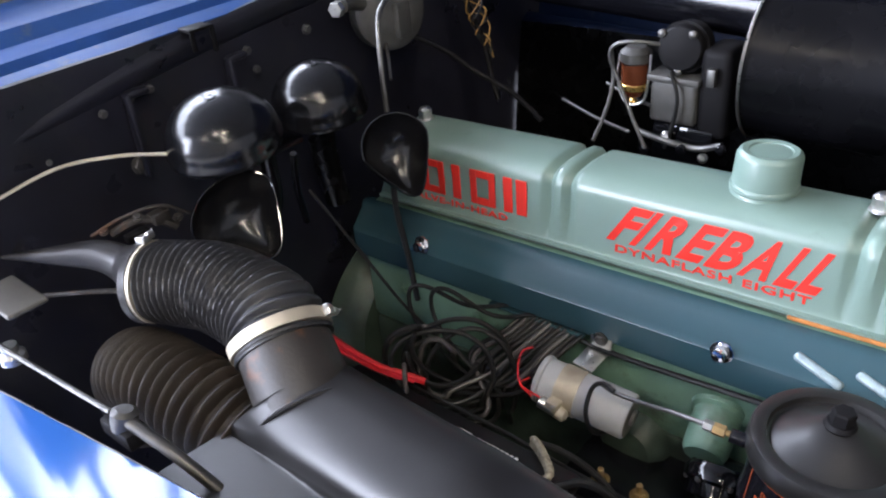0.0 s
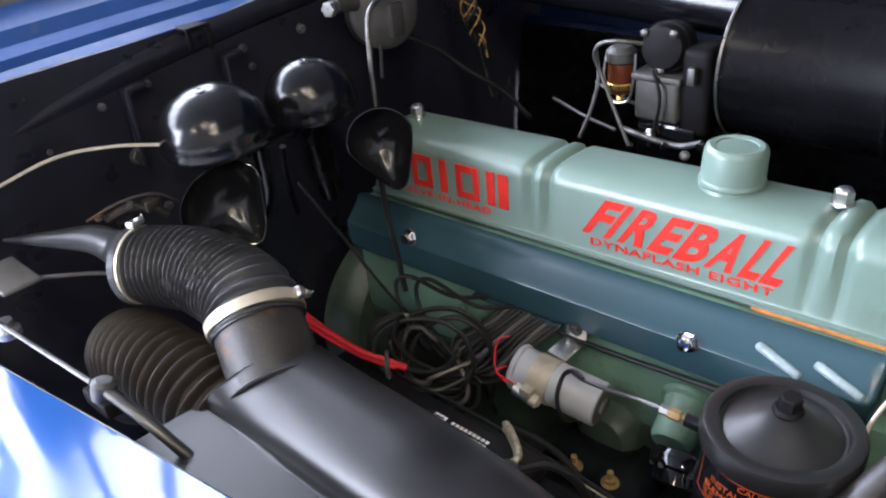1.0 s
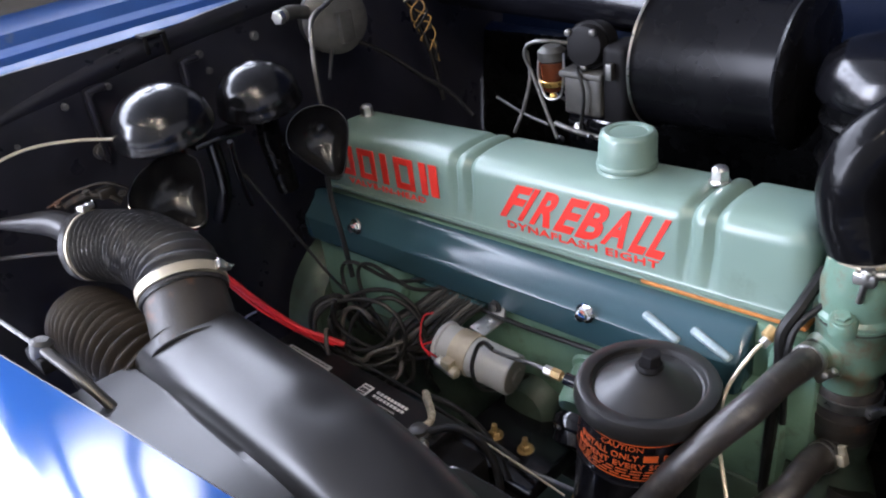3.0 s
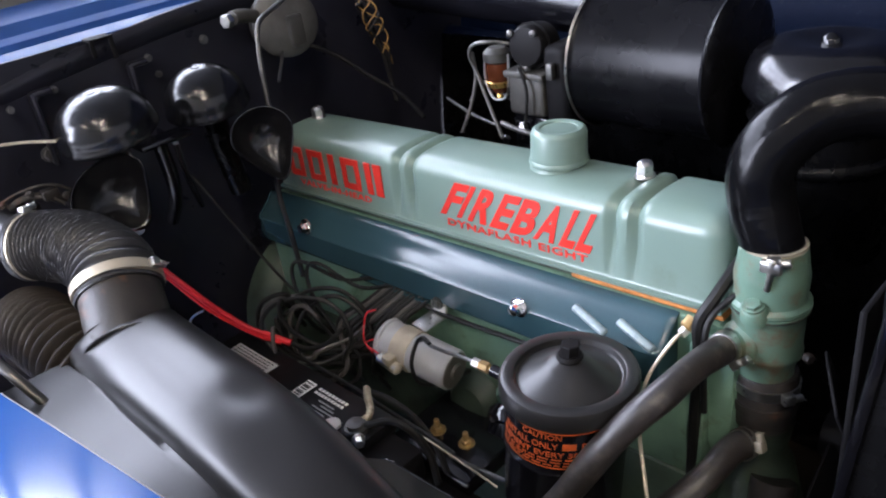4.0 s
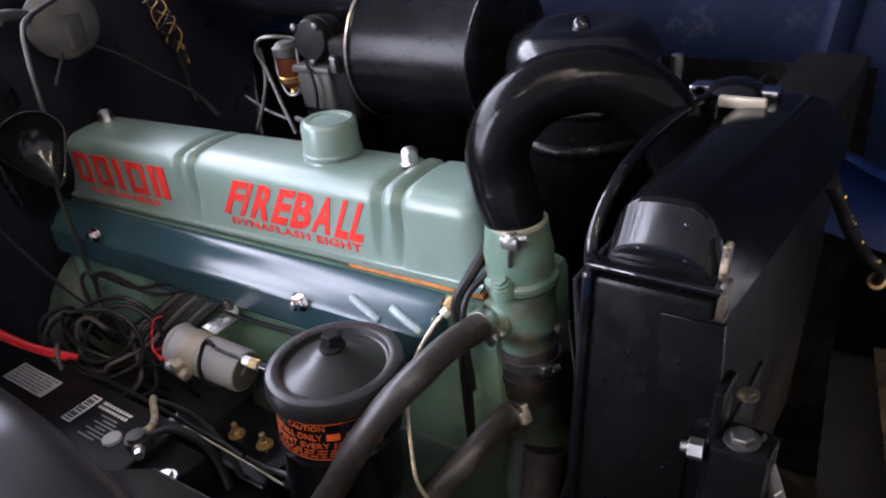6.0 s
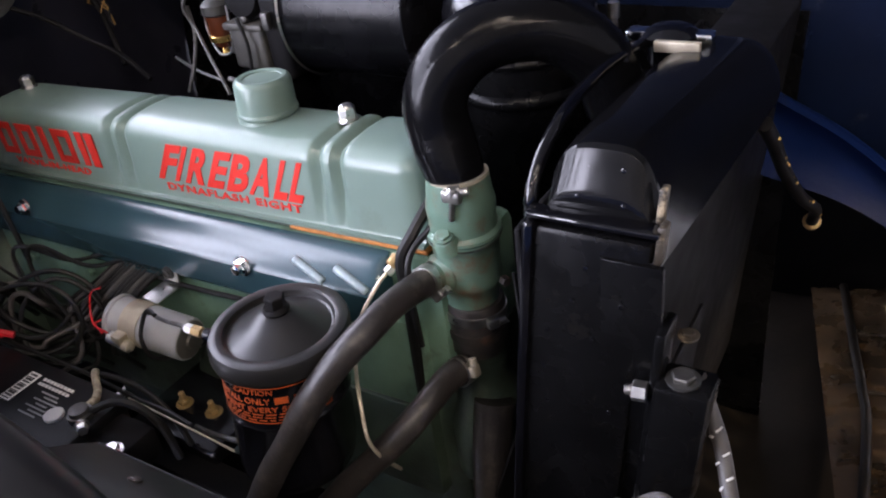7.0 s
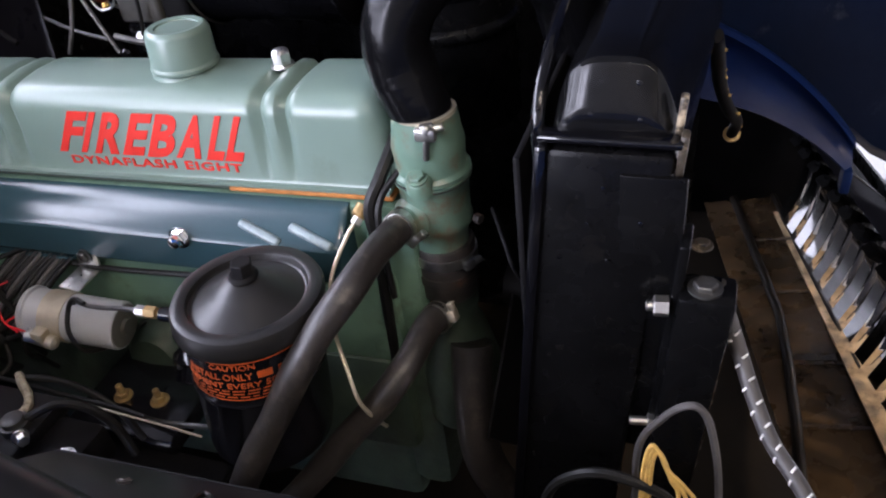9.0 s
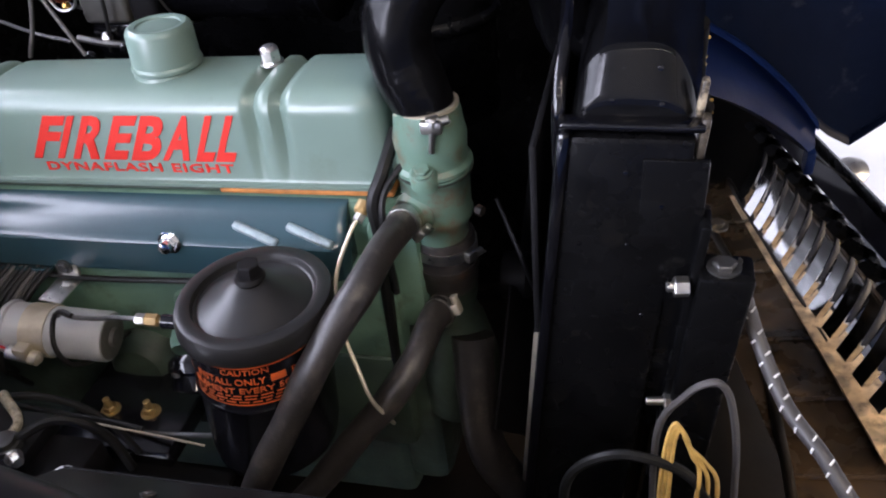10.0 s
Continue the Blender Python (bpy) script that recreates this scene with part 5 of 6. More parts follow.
for k in range(5):
    pts, c = [], Vector((-0.69, 0.262, 1.175))
    for n in range(11):
        a = n * 1.35 + k * 1.9
        swell = 0.006 + 0.014 * math.sin(min(n / 10, 1.0) * 3.14)
        pts.append(c + Vector((0.004 * n + 0.6 * swell * math.sin(a), swell * math.cos(a) + 0.002 * n + rng.uniform(-0.004, 0.004), -0.0155 * n + rng.uniform(-0.006, 0.006))))
    solo("yellow_wire" if k < 3 else "loose_wire", tube(pts, 0.0014 if k < 3 else 0.0022, 6), YELLOW_OLD if k < 3 else WIRE,
         "loose yellow cloth-covered wire" if k < 3 else "loose black wire in a tangle", "wire", "firewall wires")
b = box((-0.70, 0.30, 1.17), (-0.66, 0.35, 1.185), 0.004)
solo("hood_catch", b, STEEL, "small bright metal hood catch", "catch")

# ---------------------------------------------------------------- carburettor side
carb = thing("carburettor", (-0.29, 0.29, 0.92), "grey cast carburettor with a round black choke cover", "carburettor")
part("float_bowl", box((-0.335, 0.262, 0.965), (-0.262, 0.335, 1.032), 0.007, 3), ALLOY, carb)
part("bowl_lid", box((-0.340, 0.257, 1.028), (-0.257, 0.340, 1.040), 0.004, 2), ALLOY, carb)
part("throat", box((-0.262, 0.265, 0.95), (-0.215, 0.335, 1.085), 0.012, 3), BLACK_MATT, carb)
choke = part("choke_cover", lathe([(0.034, 0.0), (0.034, 0.012), (0.030, 0.018), (0.018, 0.020), (0.0, 0.021)], (-0.295, 0.283, 1.078), (0.1, -1, 0.15), 32), BLACK_MATT, carb, "round black choke cover")
part("choke_housing", lathe([(0.036, -0.03), (0.038, 0.0), (0.038, 0.004)], (-0.295, 0.284, 1.078), (0.1, -1, 0.15), 32), BLACK_MATT, carb)
for p in ((-0.275, 0.268, 1.103), (-0.322, 0.268, 1.100), (-0.294, 0.268, 1.046)):
    part("screw", lathe([(0.006, 0), (0.006, 0.006), (0.003, 0.008)], p, (0.1, -1, 0.15), 12), DULL_STEEL, choke)
part("throttle_body", box((-0.33, 0.26, 0.90), (-0.23, 0.34, 0.966), 0.01, 2), BLACK_GLOSS, carb)
part("linkage", tube([(-0.345, 0.25, 0.95), (-0.30, 0.245, 0.945), (-0.25, 0.25, 0.94), (-0.21, 0.245, 0.955)], 0.005), DULL_STEEL, carb)
for k in range(5):
    part("fitting", lathe([(0.007, 0), (0.008, 0.006), (0.004, 0.01)], (-0.33 + 0.03 * k, 0.245 + 0.01 * (k % 2), 0.925 + 0.012 * ((k * 2) % 3)), (0.2, -1, 0.3), 12), STEEL if k % 2 else BLACK_GLOSS, carb)
part("lead", tube([(-0.30, 0.255, 1.05), (-0.285, 0.250, 1.01), (-0.292, 0.25, 0.96), (-0.30, 0.25, 0.93)], 0.003), WIRE, carb)
part("lever", box((-0.245, 0.25, 1.035), (-0.232, 0.262, 1.062), 0.003), DULL_STEEL, carb)
fb = thing("fuel_filter_bowl", (-0.37, 0.28, 0.98), "glass fuel bowl with brown fuel and a wire bail", "fuel filter")
part("head", lathe([(0.020, 1.045), (0.024, 1.048), (0.024, 1.062), (0.015, 1.07), (0, 1.07)], (-0.372, 0.285, 0), segs=28), ALLOY, fb)
part("glass", lathe([(0.0, 0.992), (0.014, 0.993), (0.018, 1.0), (0.021, 1.012), (0.0215, 1.045)], (-0.372, 0.285, 0), segs=28), AMBER, fb, "brown fuel in a glass bowl")
part("collar", lathe([(0.0222, 1.004), (0.0225, 1.012), (0.0205, 1.014)], (-0.372, 0.285, 0), segs=28), BRASS, fb)
part("bail", tube([(-0.397, 0.283, 1.055), (-0.400, 0.280, 1.02), (-0.388, 0.277, 0.988), (-0.372, 0.275, 0.980), (-0.352, 0.278, 0.990), (-0.346, 0.280, 1.03), (-0.346, 0.283, 1.06)], 0.0022), STEEL, fb)
part("thumb_screw", lathe([(0.004, 0.98), (0.007, 0.984), (0.004, 0.991)], (-0.372, 0.282, 0), segs=14), BRASS, fb)
solo("fuel_pipe", tube([(-0.318, 0.27, 1.082), (-0.350, 0.245, 1.090), (-0.380, 0.238, 1.085), (-0.390, 0.236, 1.066), (-0.378, 0.238, 1.035), (-0.345, 0.225, 0.985), (-0.315, 0.215, 0.940)], 0.0032), DULL_STEEL, "thin bent steel fuel pipe", "pipe", "fuel pipes")
solo("fuel_pipe", tube([(-0.392, 0.245, 1.07), (-0.385, 0.240, 1.03), (-0.388, 0.225, 0.985), (-0.398, 0.205, 0.94)], 0.0032), DULL_STEEL, "thin bent steel fuel pipe", "pipe", "fuel pipes")
solo("throttle_rod", tube([(-0.50, 0.28, 0.965), (-0.42, 0.255, 0.955), (-0.36, 0.25, 0.945)], 0.003), DULL_STEEL, "thin bent steel throttle rod", "rod")
solo("throttle_rod", tube([(-0.44, 0.32, 0.99), (-0.38, 0.30, 0.98), (-0.33, 0.27, 0.985)], 0.003), DULL_STEEL, "thin bent steel throttle rod", "rod")

# air cleaner and silencer
ac = thing("air_cleaner", (-0.1, 0.35, 0.95), "glossy black horizontal air cleaner cylinder", "air cleaner")
part("drum", lathe([(0.0, -0.198), (0.095, -0.198), (0.108, -0.196), (0.112, -0.192), (0.108, -0.188), (0.106, -0.184), (0.106, 0.020), (0.109, 0.022), (0.112, 0.027), (0.108, 0.030), (0.09, 0.034), (0.0, 0.036)], (0, 0.345, 1.055), (1, 0, 0), 64), DRUM_BLACK, ac)
# bright steel puts the rim's thin highlight into the seam
part("seam_band", lathe([(0.1115, -0.1945), (0.1135, -0.1925), (0.1115, -0.1905)], (0, 0.345, 1.055), (1, 0, 0), 64), STEEL, ac)
part("intake_pipe", sweep([Vector((-0.74 + 0.06 * i, 0.425 - 0.004 * i, 1.135 - 0.002 * i)) for i in range(10)], 0.048, 28), BLACK_PAINT, ac)
sil = thing("air_silencer", (0.156, 0.321, 0.82), "black domed air intake silencer can", "air cleaner")
SIL = (0.156, 0.321, 0.023)
part("can", lathe([(0.0, 0.80), (0.088, 0.80), (0.088, 0.930), (0.094, 0.934), (0.096, 0.940), (0.094, 0.946), (0.089, 0.950), (0.089, 0.984), (0.094, 0.988), (0.096, 0.993), (0.094, 0.998), (0.088, 1.002), (0.088, 1.03)], SIL, segs=64), BLACK_SATIN, sil)
part("dome", lathe([(0.080, 1.020), (0.099, 1.022), (0.1025, 1.027), (0.1030, 1.036), (0.1015, 1.050), (0.0970, 1.064), (0.089, 1.076), (0.078, 1.084), (0.064, 1.088), (0.046, 1.089), (0.032, 1.086), (0.020, 1.0845), (0.0, 1.084)], SIL, segs=72), HORN_GLOSS, sil)
part("wing_nut", lathe([(0.013, 1.084), (0.012, 1.090), (0.006, 1.096), (0, 1.097)], SIL, segs=16), BLACK_GLOSS, sil)
solo("latch_bolt", lathe([(0.006, 0), (0.006, 0.018), (0.008, 0.02), (0.008, 0.04), (0.004, 0.042)], (0.262, 0.386, 1.015), segs=14), STEEL, "bright stud with a nut on the hood edge", "bolt")

# ---------------------------------------------------------------- radiator
rad = thing("radiator", (0.43, 0.1, 0.4), "glossy black radiator with an arched top tank", "radiator")
side_plate = part("side_plate", sway(box((0.375, -0.122, 0.42), (0.480, -0.106, 1.03), 0.006), 1.03, 0.08, 0.05), BLACK_SATIN, rad)
part("side_rib", sway(box((0.3725, -0.128, 0.40), (0.384, -0.098, 1.035), 0.005), 1.03, 0.08, 0.05), BLACK_GLOSS, rad)
part("core", sway(box((0.385, -0.105, 0.42), (0.470, 0.55, 1.02), 0.004), 1.03, 0.08, 0.05), BLACK_MATT, rad)


TANK = [(-1.0, 0.0), (-0.975, 0.30), (-0.90, 0.57), (-0.775, 0.79), (-0.60, 0.925), (-0.36, 0.985), (0.0, 1.0), (0.34, 0.985), (0.55, 0.925), (0.72, 0.79), (0.86, 0.57), (0.96, 0.30), (1.0, 0.0)]
TANK = spline([(x, 0, z) for x, z in TANK], 4)


def tank(u, v):
    """The arched top tank: v goes over it from the engine side to the grille side, u across the car; its near end slants back."""
    y = -0.106 + 0.42 * u
    k = v * (len(TANK) - 1)
    a = min(int(k), len(TANK) - 2)
    p = TANK[a].lerp(TANK[a + 1], k - a)
    e = min(u / 0.055, 1.0)
    rise = 0.40 * e / 0.05 if e < 0.05 else 0.40 + 0.56 * (e - 0.05) / 0.67 if e < 0.72 else 0.96 + 0.04 * math.sin((e - 0.72) / 0.28 * 1.5708)
    top = 1.036 + 0.056 * rise + 0.004 * math.sin(min(max(u - 0.055, 0.0) / 0.1, 1.0) * 1.57) - 0.09 * max(0.0, y + 0.08)
    w = 0.051 + 0.016 * u
    close = math.sqrt(max(0.0, 1.0 - (max(u - 0.80, 0.0) / 0.20) ** 2))
    w, top = w * (0.35 + 0.65 * close), 1.0 + (top - 1.0) * close
    return (0.431 + w * p.x + 0.006 * u, y, 1.0 + (top - 1.0) * p.z)


part("top_tank", grid(lambda u, v: tank(0.054 + 0.946 * u, v), 50, 48, 0.002), TANK_BLACK, rad)
part("tank_end", grid(lambda u, v: tank(0.055 * u, v), 40, 48, 0.002), END_BLACK, rad)
part("inlet_neck", tube([(0.352, 0.150, 1.03), (0.360, 0.152, 0.995), (0.40, 0.155, 0.98)], 0.030, 20), TANK_BLACK, rad)
part("tank_seam", sway(box((0.374, -0.122, 1.0350), (0.484, -0.104, 1.0405), 0.0018), 1.03, 0.08, 0.05), BLACK_GLOSS, rad)
b = box((0.481, -0.117, 1.010), (0.4875, -0.103, 1.044), 0.002)
box((0.476, -0.107, 1.040), (0.482, -0.096, 1.070), 0.002, bm=b)
part("worn_edge", sway(b, 1.03, 0.08, 0.05), WORN, rad, "worn edge with bare metal")
b = box((0.440, -0.1265, 0.70), (0.4905, -0.120, 1.0135), 0.0015)
part("overlap_plate", b, BLACK_SATIN, rad)
b = box((0.368, -0.1265, 0.905), (0.395, -0.121, 0.9085), 0.001)
part("step", b, BLACK_GLOSS, rad)
part("overflow_tube", tube([(0.372, -0.10, 0.99), (0.372, -0.10, 1.05), (0.372, -0.04, 1.085), (0.365, 0.08, 1.085), (0.37, 0.19, 1.075)], 0.0058, 14), BLACK_GLOSS, rad)
for p in ((0.418, -0.098, 1.075), (0.445, -0.098, 1.076), (0.412, -0.1065, 1.053), (0.450, -0.1065, 1.05), (0.43, -0.124, 1.0), (0.462, -0.124, 0.97), (0.42, -0.124, 0.965), (0.44, -0.124, 0.93), (0.462, -0.124, 0.856), (0.40, -0.124, 0.93)):
    part("rivet", lathe([(0.0024, 0), (0.0020, 0.0005), (0, 0.0008)], Vector(p) + Vector((0.08 * (p[2] - 1.03), 0.05 * (p[2] - 1.03), 0)), (0, -1, 0.2), 10), BLACK_GLOSS, side_plate)
# pale strip put in for the sliver of light beside the radiator
part("pale_light_strip", grid(lambda u, v: (0.3455 - 0.024 * v + 0.008 * u * (1 - 0.5 * v), -0.094, 0.785 - 0.30 * v), 2, 12, 0.0008), CREAM_BAND, rad, "pale strip put in for light along the edge")
rcap = thing("filler_cap", (0.40, 0.25, 1.08), "bright chromed radiator cap with two ears", "cap")
CAPC = Vector((0.392, 0.208, 1.080))
part("neck", lathe([(0.024, -0.03), (0.024, -0.012), (0.027, -0.010), (0.027, -0.004)], CAPC, (0, 0.05, 1), 28), BLACK_GLOSS, rcap, "black filler neck")
part("cap", lathe([(0.025, -0.008), (0.031, -0.007), (0.032, -0.001), (0.026, 0.003), (0.018, 0.008), (0, 0.010)], CAPC, (0.0, 0.05, 1), 28), BLACK_GLOSS, rcap, "black cap top")
part("ear", box((-0.047, -0.012, -0.008), (-0.018, 0.010, 0.003), 0.003, 2, Matrix.Translation(CAPC)), CHROME, rcap)
part("ear", box((0.018, -0.010, -0.010), (0.045, 0.012, 0.002), 0.003, 2, Matrix.Translation(CAPC)), CHROME, rcap)
part("latch_lip", box((-0.008, -0.036, -0.010), (0.040, -0.028, 0.002), 0.002, 2, Matrix.Translation(CAPC)), CREAM_BAND, rcap, "pale plated lip")
supp = thing("radiator_support", (0.5, -0.12, 0.4), "black steel radiator support bracket with bolts", "bracket")
part("bracket", sway(box((0.490, -0.150, 0.45), (0.535, -0.112, 0.916), 0.005), 0.90, 0.075, 0.03), BLACK_SATIN, supp)
part("flange", sway(box((0.484, -0.140, 0.45), (0.493, -0.105, 0.96), 0.003), 0.90, 0.075, 0.03), BLACK_SATIN, supp)
part("bolt", hexbolt((0.484, -0.14, 0.900), (-1, -0.15, 0), 0.009, 0.012, 0, 0.006), STEEL, supp)
part("bolt", hexbolt((0.484, -0.145, 0.762), (-1, -0.15, 0), 0.008, 0.010, 0, 0.016), STEEL, supp)
part("bolt", hexbolt((0.511, -0.132, 0.916), (0, 0, 1), 0.010, 0.007, 0.014), DULL_STEEL, supp)
part("bolt", hexbolt((0.505, -0.10, 0.935), (0, 0, 1), 0.006, 0.005, 0.009), WORN, supp)
part("baffle", sway(box((0.486, -0.10, 0.40), (0.490, 0.02, 0.88), 0.0015), 0.90, 0.075, 0.03), BLACK_MATT, supp)

fan = thing("fan", (0.32, 0.1, 0.7), "black cooling fan between engine and radiator", "fan")
part("hub", lathe([(0.03, 0), (0.03, 0.03), (0.02, 0.04)], (0.285, 0.07, 0.72), (1, 0, 0), 24), BLACK_MATT, fan)
for k in range(4):
    m = Matrix.Translation((0.315, 0.07, 0.72)) @ Matrix.Rotation(radians(35 + 90 * k), 4, "X") @ Matrix.Rotation(radians(28), 4, "Z")
    part("blade", box((-0.002, -0.035, 0.02), (0.002, 0.035, 0.19), 0.0015, 1, m), BLACK_MATT, fan)
# unseen black sheet, added so the space behind the fan stays dark
part("dark_backing", box((0.345, -0.09, 0.40), (0.352, 0.50, 1.0), 0.003), BLACK_MATT, fan)

# striped cable and wires in front of the radiator
line = spline([(0.520, -0.122, 0.915), (0.542, -0.125, 0.853), (0.558, -0.150, 0.823), (0.575, -0.180, 0.803), (0.598, -0.210, 0.790), (0.622, -0.240, 0.768), (0.65, -0.26, 0.74)], 10)
strap = thing("loom_cable", (0.55, -0.15, 0.7), "grey woven loom cable with pale tracer marks", "cable")
part("sleeve", sweep(line, 0.0068, 14), WIRE_GREY, strap)
for i in range(3, len(line) - 2, 5):
    d = (line[i + 1] - line[i]).normalized()
    side = Vector((-0.25, -0.85, 0.45))
    side = (side - d * side.dot(d)).normalized()
    cross = d.cross(side)
    for lo, hi, slip in ((-1.25, -0.35, -0.0012), (0.15, 1.0, 0.0022)):
        arc = [line[i] + (side * math.cos(a) + cross * math.sin(a)) * 0.0067 + d * (slip + 0.0025 * a) for a in [lo + (hi - lo) * k / 6 for k in range(7)]]
        part("tracer", sweep(arc, 0.0011, 6), WHITE, strap)
solo("loop_wire", tube([(0.472, -0.18, 0.64), (0.470, -0.18, 0.761), (0.490, -0.18, 0.810), (0.507, -0.18, 0.828), (0.519, -0.18, 0.826), (0.529, -0.18, 0.802), (0.540, -0.18, 0.742), (0.549, -0.18, 0.64)], 0.0034), WIRE_GREY, "grey insulated wire bent in an arch", "wire")
solo("loop_wire", tube([(0.386, -0.20, 0.64), (0.389, -0.20, 0.69), (0.406, -0.20, 0.724), (0.441, -0.20, 0.744), (0.487, -0.20, 0.734), (0.512, -0.20, 0.707), (0.53, -0.2, 0.66)], 0.005), WIRE, "black insulated wire bent in an arch", "wire")
for k in range(3):
    o = 0.0065 * k
    solo("yellow_wire", tube([(0.477 + o * 0.6, -0.200, 0.64), (0.476 + o * 0.6, -0.198 - o * 0.3, 0.70), (0.477 + o * 0.5, -0.197, 0.760), (0.482 + o * 0.4, -0.196, 0.789 - o * 0.5), (0.490 + o * 0.3, -0.196, 0.780 - o * 0.6),
                               (0.497 + o * 0.3, -0.197, 0.762 - o), (0.513 - o * 0.4, -0.197, 0.742 - o * 0.6), (0.526 - o * 1.3, -0.197 - o * 0.5, 0.715), (0.530 - o * 1.6, -0.197, 0.64)], 0.0021, 8),
         YELLOW_WIRE, "yellow cloth-covered wire below the radiator", "wire", "yellow wires")
conduit = thing("taped_loom", (0.508, 0.44, 0.72), "black taped wiring loom with yellow flecks", "cable")
line = spline([(0.496, 0.20, 0.990), (0.500, 0.245, 0.948), (0.506, 0.31, 0.880), (0.520, 0.37, 0.815), (0.534, 0.43, 0.765), (0.530, 0.455, 0.730)], 7)
part("sleeve", sweep(line, 0.0085, 12), BLACK_MATT, conduit)
rng = random.Random(8)
for i in range(5, len(line) - 1):
    for side in range(2):
        q = line[i] + Vector((rng.uniform(-0.008, 0.008), -0.0075, 0.0065 + rng.uniform(-0.002, 0.002)))
        part("fleck", lathe([(0.0, -0.001), (0.0022, 0.0), (0, 0.0012)], q, (rng.uniform(-0.4, 0.4), -0.8, 0.5), 6), YELLOW_WIRE, conduit)
part("end_ring", lathe([(0.009, -0.003), (0.0125, -0.002), (0.0125, 0.003), (0.009, 0.004)], line[-1], (0.1, 0.6, -0.7), 16), OLD_BRASS, conduit, "tarnished end ring")

# ---------------------------------------------------------------- grille and front sheet metal
front = thing("front_sheet", (0.75, 0.3, 0.3), "blue inner front panel above the grille", "car body")


def lip_z(x):
    return 0.905 - 0.50 * (x - 0.44) - 1.9 * max(0.0, x - 0.52) ** 2 - 45.0 * max(0.0, x - 0.60) ** 4


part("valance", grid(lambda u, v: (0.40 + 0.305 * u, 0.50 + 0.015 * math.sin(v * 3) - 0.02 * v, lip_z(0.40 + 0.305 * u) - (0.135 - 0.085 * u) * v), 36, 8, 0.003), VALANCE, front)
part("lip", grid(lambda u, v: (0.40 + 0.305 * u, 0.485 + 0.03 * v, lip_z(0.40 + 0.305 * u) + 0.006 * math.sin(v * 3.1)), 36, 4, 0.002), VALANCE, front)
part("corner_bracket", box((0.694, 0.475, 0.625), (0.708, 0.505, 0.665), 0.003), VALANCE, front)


def closing_f(u, v):
    """The sheet added to keep the gap dark, from the lower edge of the valance to the bar above the grille."""
    a = Vector((0.42 + 0.285 * u, 0.492, lip_z(0.42 + 0.285 * u) - (0.135 - 0.085 * u) + 0.004))
    b = Vector((0.55 + 0.225 * u, 0.96 - 0.45 * u, 0.565 + 0.03 * u))
    return a.lerp(b, v)


part("closing_panel", grid(closing_f, 12, 6, 0.002), BLACK_MATT, front)
part("ornament", lathe([(0.030, 0.0), (0.029, 0.004), (0.020, 0.010), (0.010, 0.012), (0, 0.012)], (0.815, 0.66, 0.520), (-0.2, -0.5, 0.8), 24), STEEL, front, "small bright metal cap")


def pan_at(u, v, up=0.005):
    return Vector((0.50 + 0.15 * u + 0.17 * v, 0.95 - 0.80 * v, 0.27 + up + 0.03 * u + 0.07 * v + 0.0015 * math.sin(v * 38)))


deflector = part("air_deflector", grid(lambda u, v: pan_at(u, 1.28 * v, 0.0), 6, 76, 0.003), PAN_TAN, front)


def rib_u(v):
    return 0.42 - 0.42 * max(0.0, v - 0.5) ** 1.3 * 2.2


part("deflector_rib", sweep([pan_at(rib_u(j / 40), j / 40) for j in range(49)], 0.0085, 10), DARK_PAN, deflector)
part("deflector_rib", sweep([pan_at(0.97, j / 40) for j in range(51)], 0.006, 8), DARK_PAN, deflector)
for v in (0.22, 0.44, 0.69, 0.87, 1.06):
    part("deflector_seam", sweep([pan_at(rib_u(v) + (0.97 - rib_u(v)) * j / 6, v, 0.003) for j in range(7)], 0.0042, 8), PAN_TAN, deflector)
grille = thing("grille", (0.74, 0.4, 0.3), "chromed grille of heavy curved vertical teeth, dark gaps put in as black fronts", "grille")
part("lower_bar", grid(lambda u, v: (0.645 + 0.154 * u + (0.045 + 0.02 * u) * v, 0.89 - 0.775 * u, 0.302 + 0.085 * u + 0.008 * v), 30, 6, 0.004), TAN, grille, "tan dusty lower grille bar")
front_edge = spline([(0.010, 0, 0.0), (0.030, 0, 0.04), (0.046, 0, 0.08), (0.052, 0, 0.12), (0.036, 0, 0.16), (-0.002, 0, 0.19)], 5)
back_edge = spline([(-0.013, 0, 0.0), (0.003, 0, 0.04), (0.014, 0, 0.08), (0.018, 0, 0.12), (0.006, 0, 0.155), (-0.020, 0, 0.178)], 5)
b = bmesh.new()
rows = []
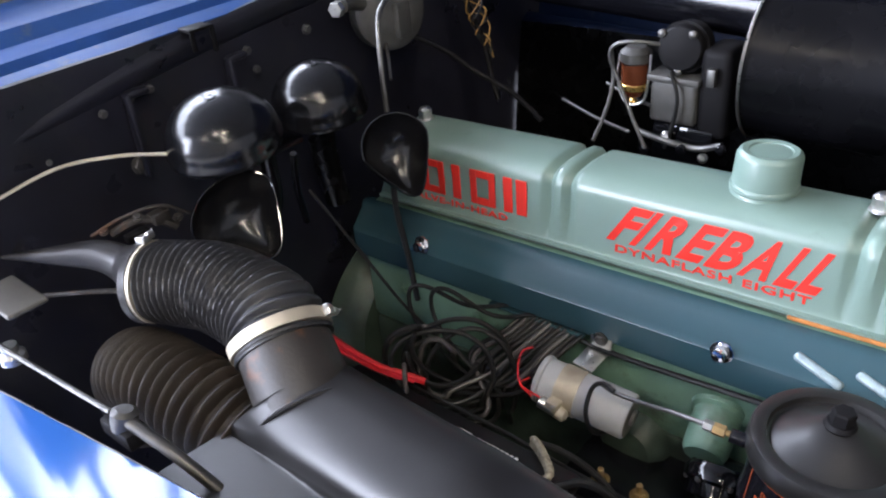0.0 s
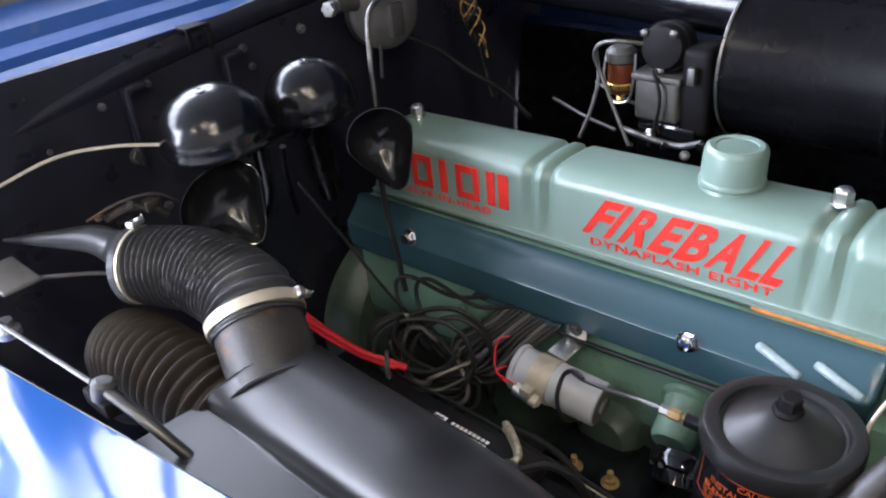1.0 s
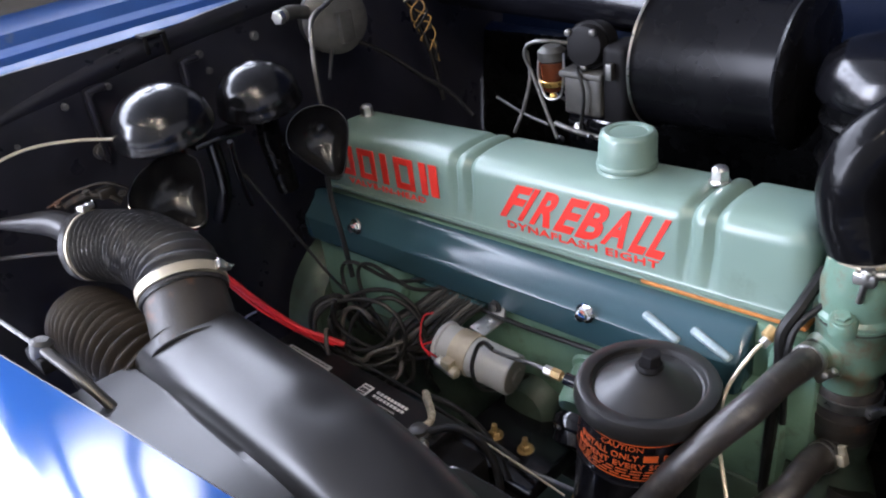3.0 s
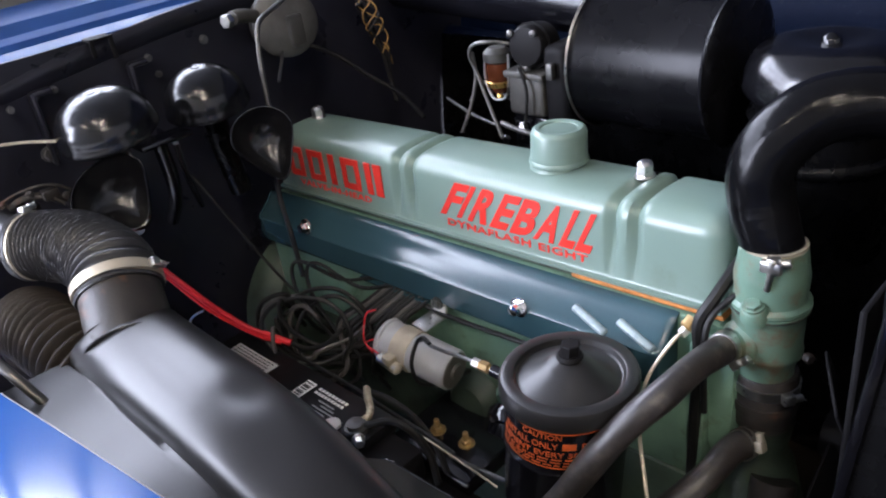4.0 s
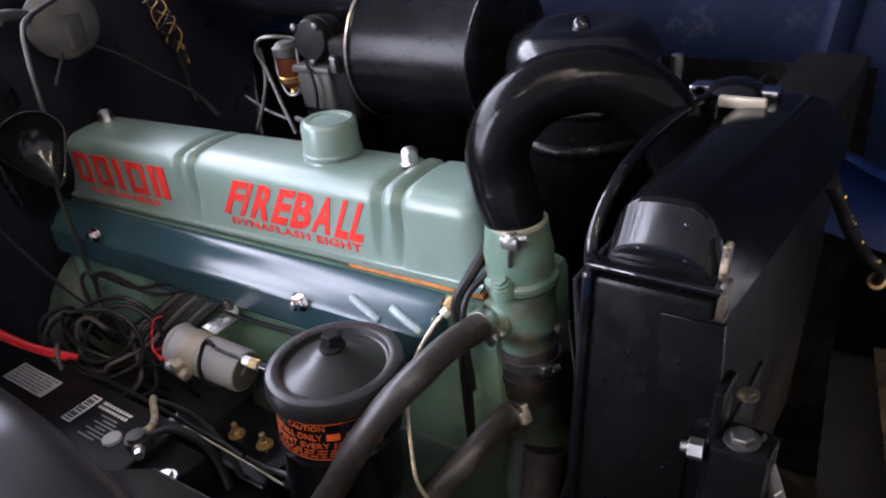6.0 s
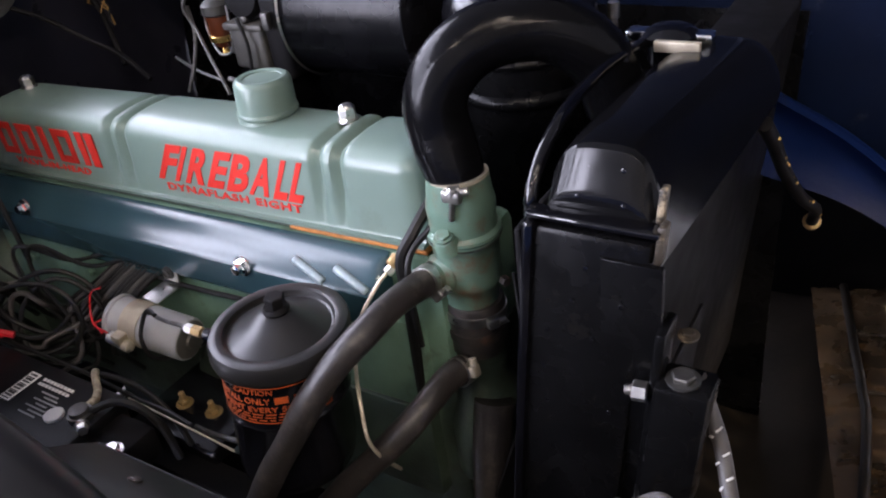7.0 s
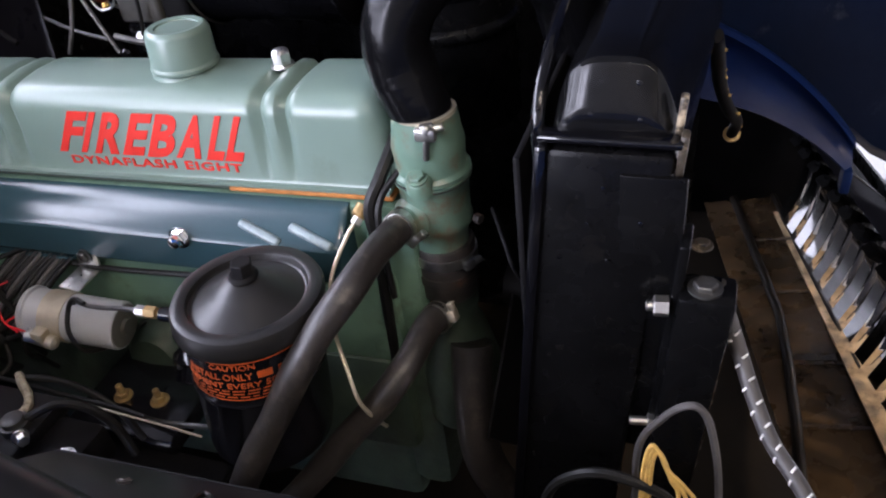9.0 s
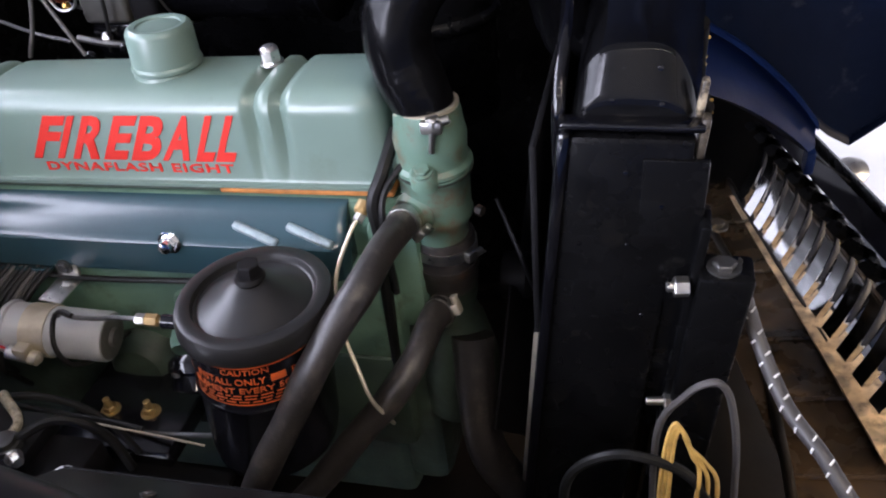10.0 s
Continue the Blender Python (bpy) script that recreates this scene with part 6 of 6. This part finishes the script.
for p, q in zip(front_edge, back_edge):
    mid = q.lerp(p, 0.4)
    rows.append([b.verts.new(v) for v in (q + Vector((0, -0.014, 0)), mid + Vector((0.001, -0.0165, 0)), p + Vector((-0.004, -0.011, 0)), p,
                                          p + Vector((-0.004, 0.011, 0)), mid + Vector((0.001, 0.0165, 0)), q + Vector((0, 0.014, 0)))])
# black fronts and tops: the dark of the gaps put into the teeth
for k, (p, q) in enumerate(zip(rows, rows[1:])):
    for i in range(7):
        j = (i + 1) % 7
        b.faces.new((p[i], p[j], q[j], q[i])).material_index = int(0 < i < 5 or k > 0.84 * len(rows))
b.faces.new(rows[0])
b.faces.new(rows[-1][::-1]).material_index = 1
bmesh.ops.recalc_face_normals(b, faces=b.faces[:])
me = bpy.data.meshes.new("tooth")
b.to_mesh(me)
b.free()
me.materials.append(CHROME)
me.materials.append(BLACK_SATIN)
for p in me.polygons:
    p.use_smooth = True
me.set_sharp_from_angle(angle=radians(40))
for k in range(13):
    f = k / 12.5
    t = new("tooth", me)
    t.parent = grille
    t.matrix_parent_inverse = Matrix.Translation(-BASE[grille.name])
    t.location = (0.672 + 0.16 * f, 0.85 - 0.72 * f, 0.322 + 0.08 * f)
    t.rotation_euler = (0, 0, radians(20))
part("header", grid(lambda u, v: (0.705 + 0.165 * u, 0.90 - 0.72 * u, 0.478 + 0.075 * u + 0.075 * v), 20, 4, 0.004), BLACK_SATIN, grille)
bumper = thing("gravel_pan", (1.1, 0.4, 0.0), "dark blue gravel pan and bumper beyond the grille", "car body")
part("pan", grid(lambda u, v: (0.80 + 0.13 * u + 0.26 * v, 1.00 - 1.05 * u, 0.235 + 0.085 * u - 0.05 * v + 0.03 * math.sin(v * 3.1)), 16, 8, 0.004), BLUE_SHADED, bumper)
part("apron", grid(lambda u, v: (1.06 + 0.13 * u, 1.00 - 1.05 * u, 0.185 + 0.085 * u - 0.16 * v), 10, 4, 0.004), BLUE_SHADED, bumper)
part("leg", box((0.98, 0.55, 0.0), (1.04, 0.61, 0.20), 0.006), BLACK_MATT, bumper)
part("leg", box((1.08, 0.05, 0.0), (1.14, 0.11, 0.24), 0.006), BLACK_MATT, bumper)
part("upper_bar", grid(lambda u, v: (0.66 + 0.17 * u + 0.03 * v, 0.90 - 0.72 * u, 0.515 + 0.08 * u + 0.02 * v), 30, 4, 0.006), BLACK_PAINT, grille)
